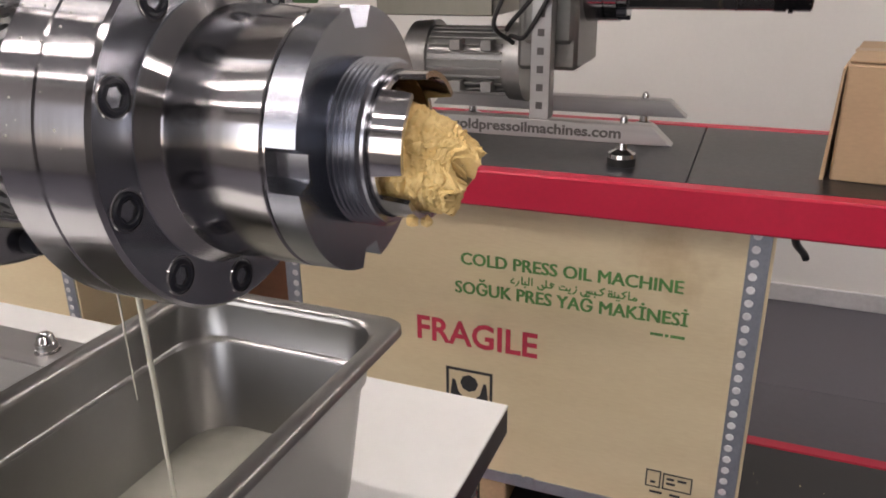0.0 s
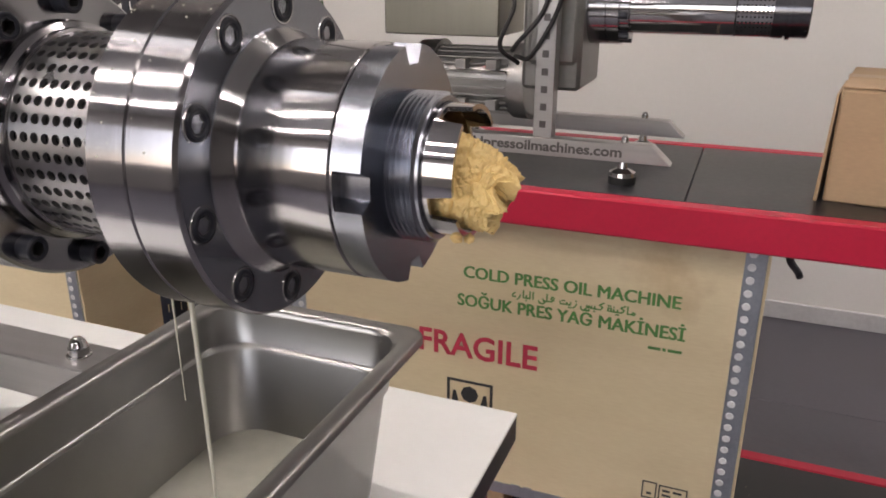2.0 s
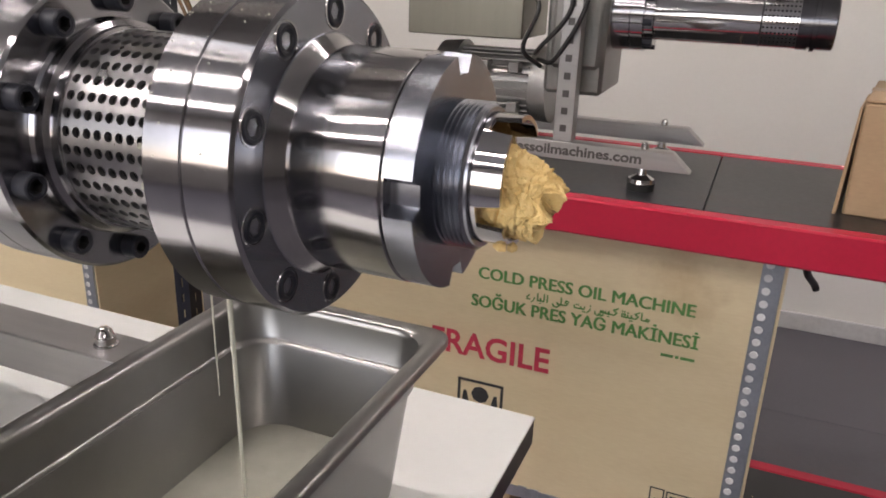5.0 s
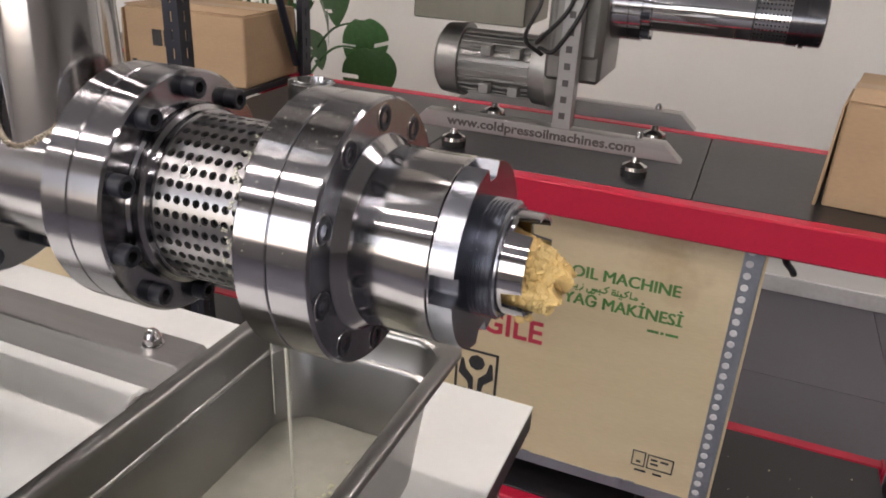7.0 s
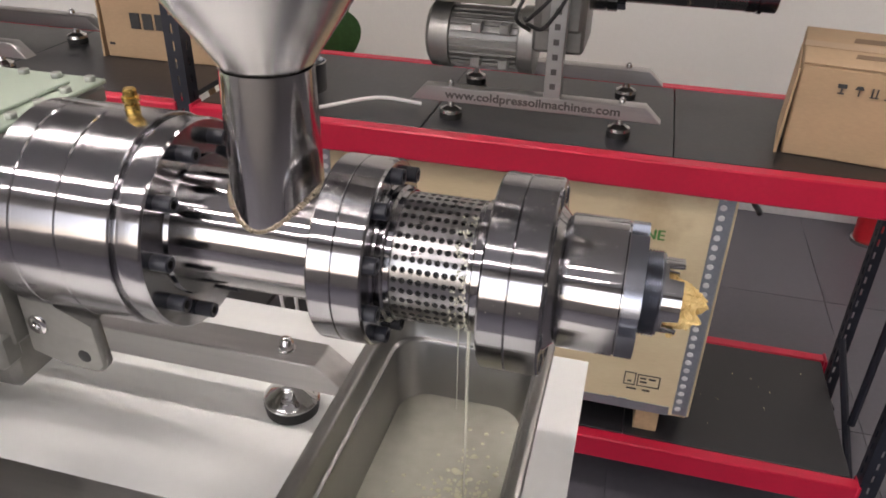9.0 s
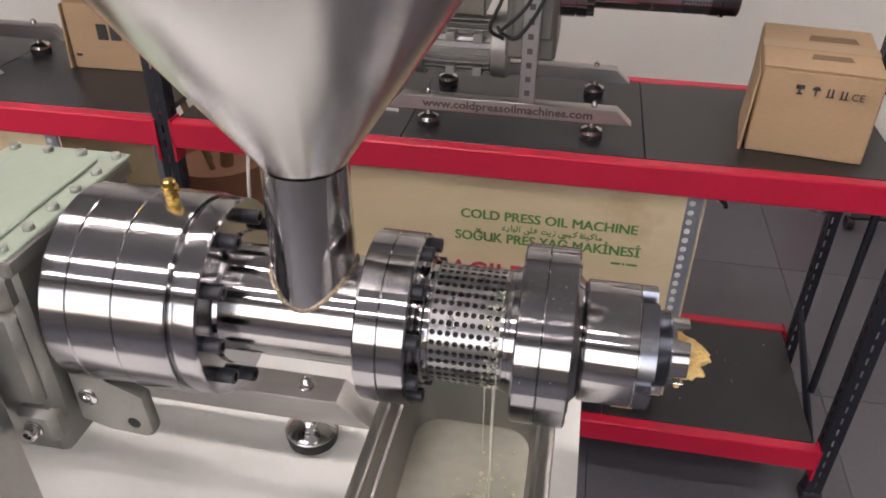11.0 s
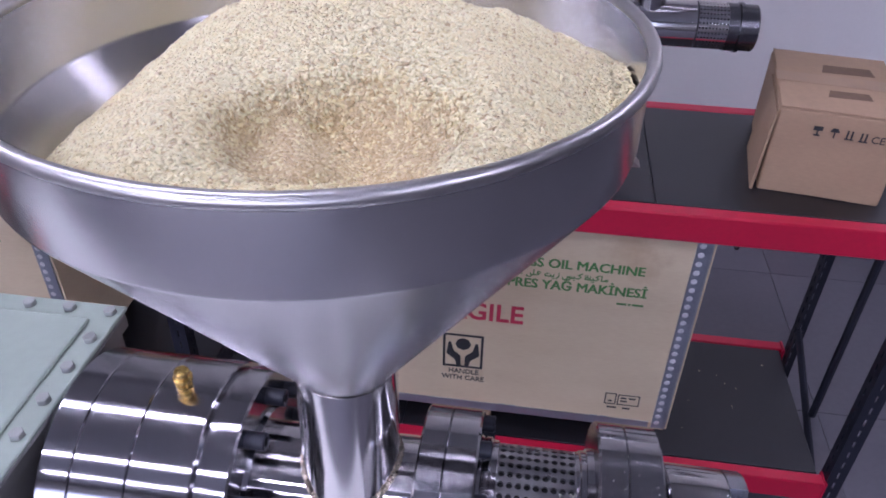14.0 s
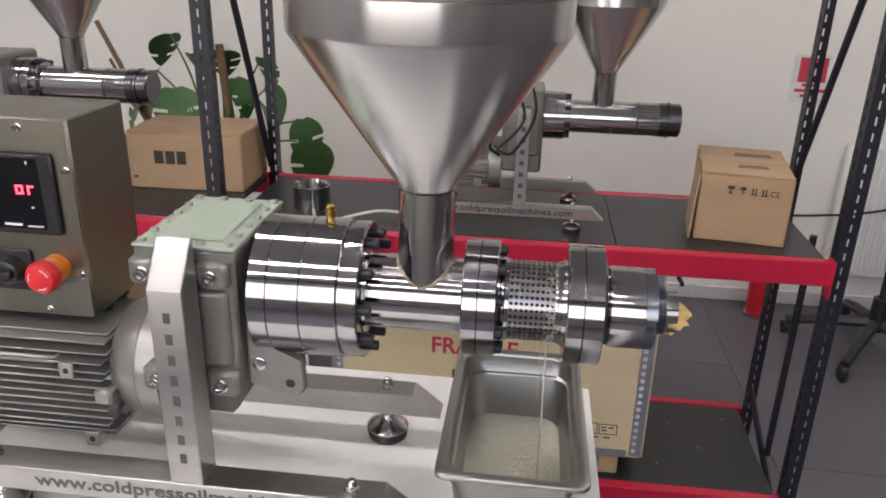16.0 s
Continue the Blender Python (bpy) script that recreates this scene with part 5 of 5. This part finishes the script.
    part("switch", lathe([(0.925, 0), (0.925, 0.013), (0.910, 0.011), (0.910, 0)], "y", (-0.290, 0, 0.060), 20), BLACK, cabn)
    fl = part("collar", lathe([(-0.066, 0), (-0.066, 0.056), (-0.038, 0.056), (-0.0375, 0.053), (-0.036, 0.053), (-0.0355, 0.056), (-0.018, 0.056), (-0.018, 0.047), (-0.004, 0.047), (-0.004, 0)], "x", c, 48), TURNED, p)
    for i in range(8):
        w = math.pi / 4 * i + 0.2
        part("bolt", lathe([(-0.018, 0.0), (-0.018, 0.0055), (-0.004, 0.0055), (-0.004, 0)], "x", (0, cy + 0.050 * math.cos(w), cz + 0.050 * math.sin(w)), 10), BLACKBOLT, fl)
    part("barrel", lathe([(-0.010, 0), (-0.010, 0.0385), (0.148, 0.0385), (0.148, 0)], "x", c, 64), STEEL, p)
    tagged(part("drain_screen", perforated_at(0.150, 0.200, 0.0385, 9, 30, 0.0016, cy, cz), STEEL, p, "perforated drain screen", smooth=50), kind="stuff")
    # near-black filler paints the shade behind the small drain screen
    part("core_shade", lathe([(0.149, 0), (0.149, 0.0365), (0.201, 0.0365), (0.201, 0)], "x", c, 32), BORESHADE, p)
    part("end_nut", lathe([(0.148, 0), (0.148, 0.0388), (0.1505, 0.0388)], "x", c, 48), BLACK, p)
    part("end_cap", lathe([(0.200, 0), (0.200, 0.0395), (0.216, 0.0395), (0.216, 0.037), (0.219, 0.037), (0.219, 0.0415), (0.225, 0.0415), (0.2255, 0.0385), (0.248, 0.0385), (0.250, 0.036), (0.250, 0)], "x", c, 48), mat("dark steel", (0.16, 0.16, 0.17), 0.25, 1, 0.1), p, "dark steel end cap")
    part("neck", lathe([(0.035, 0.0262), (0.129, 0.0262), (0.129, 0.025), (0.035, 0.025)], "z", (0.0705, cy, 0), 40, closed=True), STEEL, p)
    hp = part("hopper", lathe([(0.129, 0.024), (0.131, 0.027), (0.134, 0.028), (0.278, 0.116), (0.281, 0.118), (0.335, 0.118), (0.335, 0.1165), (0.282, 0.1165), (0.279, 0.1145), (0.135, 0.0268)], "z", (0.0945 - 0.0, cy, 0), 64, closed=True), BRUSHED, p, "brushed steel hopper", smooth=25)
    hp.location.x = -0.024
    for k, pts in enumerate((((-0.20, 0.93, 0.10), (-0.15, 0.885, 0.13), (-0.110, 0.875, 0.04), (-0.16, 0.885, -0.03), (-0.175, 0.92, -0.04)), ((-0.20, 0.93, 0.13), (-0.13, 0.87, 0.17), (-0.085, 0.868, 0.06), (-0.13, 0.88, -0.04), (-0.17, 0.92, -0.05)), ((-0.20, 0.93, 0.06), (-0.165, 0.89, 0.03), (-0.185, 0.885, -0.03), (-0.165, 0.92, -0.06)))):
        part("cable", pipe(curve_points(pts, 10), 0.0035, 8), RUBBER, p, "black cable")
    return p


def perforated_at(x0, x1, r, cols, rows, hole, cy, cz):
    bm = perforated(x0, x1, r, cols, rows, hole)
    bmesh.ops.translate(bm, verts=bm.verts, vec=(0, cy, cz - AZ))
    return bm


second = small_press()
tagged(copy_thing(second, Matrix.Translation((-1.448, 0.98, DECK)) @ Matrix.Scale(1.10, 4)), "stainless steel oil press standing in the next rack bay")

# steel ring, white lead
cup = thing("steel_cup", (-0.632, 0.962, DECK), "short open polished steel ring on the shelf", "cup")
part("wall", lathe([(DECK, 0.0455), (DECK + 0.056, 0.0455), (DECK + 0.058, 0.047), (DECK + 0.060, 0.0455), (DECK + 0.058, 0.0445), (DECK + 0.001, 0.0445), (DECK, 0.0455)], "z", (-0.632, 0.962, 0), 48), mat("thin ring steel", (0.5, 0.5, 0.5), 0.14, 1, 0.05), cup)
lead = [(-0.37, 0.93, DECK + 0.006), (-0.45, 0.90, DECK + 0.02), (-0.54, 0.84, DECK + 0.012), (-0.585, 0.80, DECK + 0.010), (-0.60, 0.776, DECK - 0.02), (-0.61, 0.772, DECK - 0.20), (-0.60, 0.775, DECK - 0.45)]
tagged(new("power_lead", mesh_of("power_lead", pipe(curve_points(lead, 10), 0.0038, 8), WHITE)), "white power lead hanging over the shelf edge", "cable")
lead = [(-0.62, 0.93, DECK + 0.006), (-0.60, 0.86, DECK + 0.006), (-0.61, 0.80, DECK + 0.010), (-0.63, 0.776, DECK - 0.02), (-0.645, 0.772, DECK - 0.22), (-0.63, 0.775, DECK - 0.5)]
tagged(new("power_lead", mesh_of("power_lead", pipe(curve_points(lead, 10), 0.0038, 8), WHITE)), "white power lead hanging over the shelf edge", "cable")

# ---------------------------------------------------------------- behind the rack
sign = thing("wall_sign", (0.99, Y1, -0.06), "white and red fire safety notice on the wall", "sign")
part("sheet", boxes((0.912, 1.05, Y1 - 0.004, Y1 - 0.001, -0.155, 0.032)), WHITEINK, sign, smooth=0)
part("symbol", boxes((0.935, 1.04, Y1 - 0.0052, Y1 - 0.004, -0.075, 0.020)), REDINK, sign, "red symbol field", smooth=0)
part("symbol", prism([(0.975, -0.065), (0.975, -0.02), (0.985, -0.005), (0.99, 0.008), (1.0, -0.005), (1.005, -0.02), (1.005, -0.065)], "y", Y1 - 0.0062, Y1 - 0.0052), WHITEINK, sign, "white bottle symbol", smooth=0)
for z, a, b in ((-0.092, 0.955, 1.02), (-0.113, 0.930, 1.045), (-0.134, 0.955, 1.02)):
    part("print_bar", boxes((a, b, Y1 - 0.0052, Y1 - 0.004, z, z + 0.012)), REDINK, sign, smooth=0)

rad = thing("radiator", (1.75, Y1 - 0.06, -0.90), "white ribbed panel radiator under the wall", "radiator")
part("body", boxes((1.16, 2.36, Y1 - 0.075, Y1 - 0.02, -0.86, -0.30), bevel=0.012), WHITE, rad)
for i in range(34):
    x = 1.19 + i * 0.0342
    part("rib", boxes((x, x + 0.021, Y1 - 0.084, Y1 - 0.074, -0.83, -0.34), bevel=0.004), WHITE, rad)
for x in (1.3, 2.2):
    part("bracket", boxes((x, x + 0.04, Y1 - 0.02, Y1 - 0.001, -0.8, -0.4)), WHITE, rad)

bucket = thing("fire_bucket", (0.908, 2.22, FLOOR), "red round steel bin standing by the wall", "bin")
part("shell", lathe([(FLOOR, 0), (FLOOR, 0.046), (FLOOR + 0.01, 0.050), (FLOOR + 0.16, 0.051), (FLOOR + 0.30, 0.051), (FLOOR + 0.33, 0.04), (FLOOR + 0.34, 0.02), (FLOOR + 0.34, 0)], "z", (0.908, 2.22, 0), 40), REDPLASTIC, bucket)
part("base_ring", lathe([(FLOOR, 0.047), (FLOOR, 0.057), (FLOOR + 0.012, 0.057), (FLOOR + 0.014, 0.0505)], "z", (0.908, 2.22, 0), 40), STEEL, bucket, "steel base ring")

chair = thing("castor_base", (1.27, 1.97, FLOOR), "black five-legged castor base on the floor", "castor base")
for k in range(5):
    w = radians(72 * k + 232)
    ex, ey = 1.27 + 0.31 * math.cos(w), 1.97 + 0.31 * math.sin(w)
    part("leg", pipe([(1.27, 1.97, FLOOR + 0.12), (1.27 + 0.2 * math.cos(w), 1.97 + 0.2 * math.sin(w), FLOOR + 0.085), (ex, ey, FLOOR + 0.055)], 0.024, 8, taper=0.75), BLACK, chair)
    part("castor", lathe([(-0.012, 0), (-0.012, 0.025), (0.012, 0.025), (0.012, 0)], "x", (ex, ey, FLOOR + 0.025), 20), BLACK, chair)
part("column", lathe([(FLOOR + 0.09, 0), (FLOOR + 0.09, 0.035), (FLOOR + 0.22, 0.03), (FLOOR + 0.22, 0.014), (FLOOR + 0.42, 0.014), (FLOOR + 0.42, 0)], "z", (1.27, 1.97, 0), 24), BLACK, chair)
tagged(new("wall_cable", mesh_of("wall_cable", pipe(curve_points([(0.98, 2.33, -0.62), (1.12, 2.30, -0.60), (1.28, 2.25, -0.56), (1.6, 2.24, -0.47)], 8), 0.005, 8), RUBBER)), "black cable looping in front of the radiator", "cable")


# ---------------------------------------------------------------- the plant
plant = thing("monstera_plant", (-1.15, 1.62, FLOOR), "tall potted plant with broad split green leaves", "plant")
part("pot", lathe([(FLOOR, 0), (FLOOR, 0.13), (FLOOR + 0.28, 0.17), (FLOOR + 0.30, 0.17), (FLOOR + 0.30, 0.155), (FLOOR + 0.26, 0.15), (FLOOR + 0.26, 0)], "z", (-1.15, 1.62, 0), 40), mat("clay pot", (0.30, 0.15, 0.09), 0.7), plant)
for base, tip, r in (((-1.13, 1.62, FLOOR + 0.26), (-1.11, 1.60, 0.08), 0.022), ((-1.20, 1.64, FLOOR + 0.26), (-1.52, 1.60, 0.14), 0.013), ((-1.16, 1.58, FLOOR + 0.26), (-1.49, 1.60, 0.02), 0.009)):
    mid = [(a + b) / 2 for a, b in zip(base, tip)]
    mid[0] += 0.03
    part("stem", pipe(curve_points([base, mid, tip], 8), r, 10, taper=0.6), STEM, plant)


def leaf_mesh(seed_):
    """A heart-shaped blade with deep side cuts, cupped along its rib."""
    rnd = random.Random(seed_)
    bm = bmesh.new()
    n = 16
    for s in (-1, 1):
        for i in range(n):
            t0, t1 = i / n, (i + 1) / n

            def edge(t):
                return 0.52 * math.sin(math.pi * min(1, t * 0.94 + 0.06)) ** 0.75 * (1 - 0.25 * t)
            cut = 0.40 if i % 4 == 3 and 3 < i < 14 and rnd.random() < 0.8 else 1.0
            rows = []
            for t in (t0, t1):
                w = edge(t) * cut
                rows.append([(s * w * k, t - 0.12 * (1 - t) * (w * k) * 2, 0.16 * (w * k) ** 2 * 2 - 0.30 * t * t) for k in (0, 0.35, 0.7, 1.0)])
            for a, b, c_, d in zip(rows[0], rows[0][1:], rows[1][1:], rows[1]):
                f = [bm.verts.new(q) for q in (a, b, c_, d)]
                bm.faces.new(f if s > 0 else f[::-1])
    bmesh.ops.remove_doubles(bm, verts=bm.verts, dist=0.002)
    bmesh.ops.solidify(bm, geom=list(bm.faces), thickness=0.006)
    return mesh_of("leaf", bm, LEAF, 60)


blades = [leaf_mesh(k) for k in range(4)]
LEAVES = (((-1.33, 1.60, -0.01), 0.15, 100, -60), ((-1.26, 1.56, -0.06), 0.17, 215, -55), ((-1.20, 1.58, 0.05), 0.13, 330, -40), ((-1.10, 1.60, 0.06), 0.12, 20, -35),
          ((-1.05, 1.56, -0.02), 0.13, 250, -55), ((-0.98, 1.56, -0.08), 0.14, 300, -60), ((-0.93, 1.54, -0.03), 0.13, 260, -60), ((-1.22, 1.54, -0.15), 0.13, 230, -55),
          ((-1.12, 1.56, -0.16), 0.12, 190, -50), ((-0.83, 1.55, -0.14), 0.15, 235, -70), ((-0.80, 1.53, -0.21), 0.16, 215, -75), ((-1.40, 1.62, -0.10), 0.13, 130, -50),
          ((-1.30, 1.66, 0.10), 0.13, 60, -40), ((-0.98, 1.62, 0.04), 0.11, 330, -50), ((-1.02, 1.58, -0.19), 0.11, 270, -50))
for k, (place, size, turn, droop) in enumerate(LEAVES):
    o = new("leaf", blades[k % 4])
    o.matrix_basis = Matrix.Translation(place) @ Euler((radians(droop), 0, radians(turn))).to_matrix().to_4x4() @ Matrix.Scale(size, 4)
    under(o, plant)
    a = Vector((-1.13, 1.62, -0.45))
    part("leaf_stalk", pipe(curve_points([a, a.lerp(Vector(place), 0.55) + Vector((0, 0, 0.08)), place], 8), 0.0045, 6, taper=0.6), LEAF, plant)

# ---------------------------------------------------------------- floor tiles, last
tile_mesh = mesh_of("floor_tile", boxes((0.0008, 0.5992, 0.0008, 0.5992, -0.004, 0.0), bevel=0.0004), FLOORMAT, 0)
floor_ob = bpy.data.objects["floor"]
for i in range(14):
    for j in range(10):
        o = new("floor_tile", tile_mesh)
        o.matrix_basis = Matrix.Translation((X0 - 0.1 + 0.6 * i, Y1 - 0.6 * (j + 1), FLOOR))
        o.parent = floor_ob
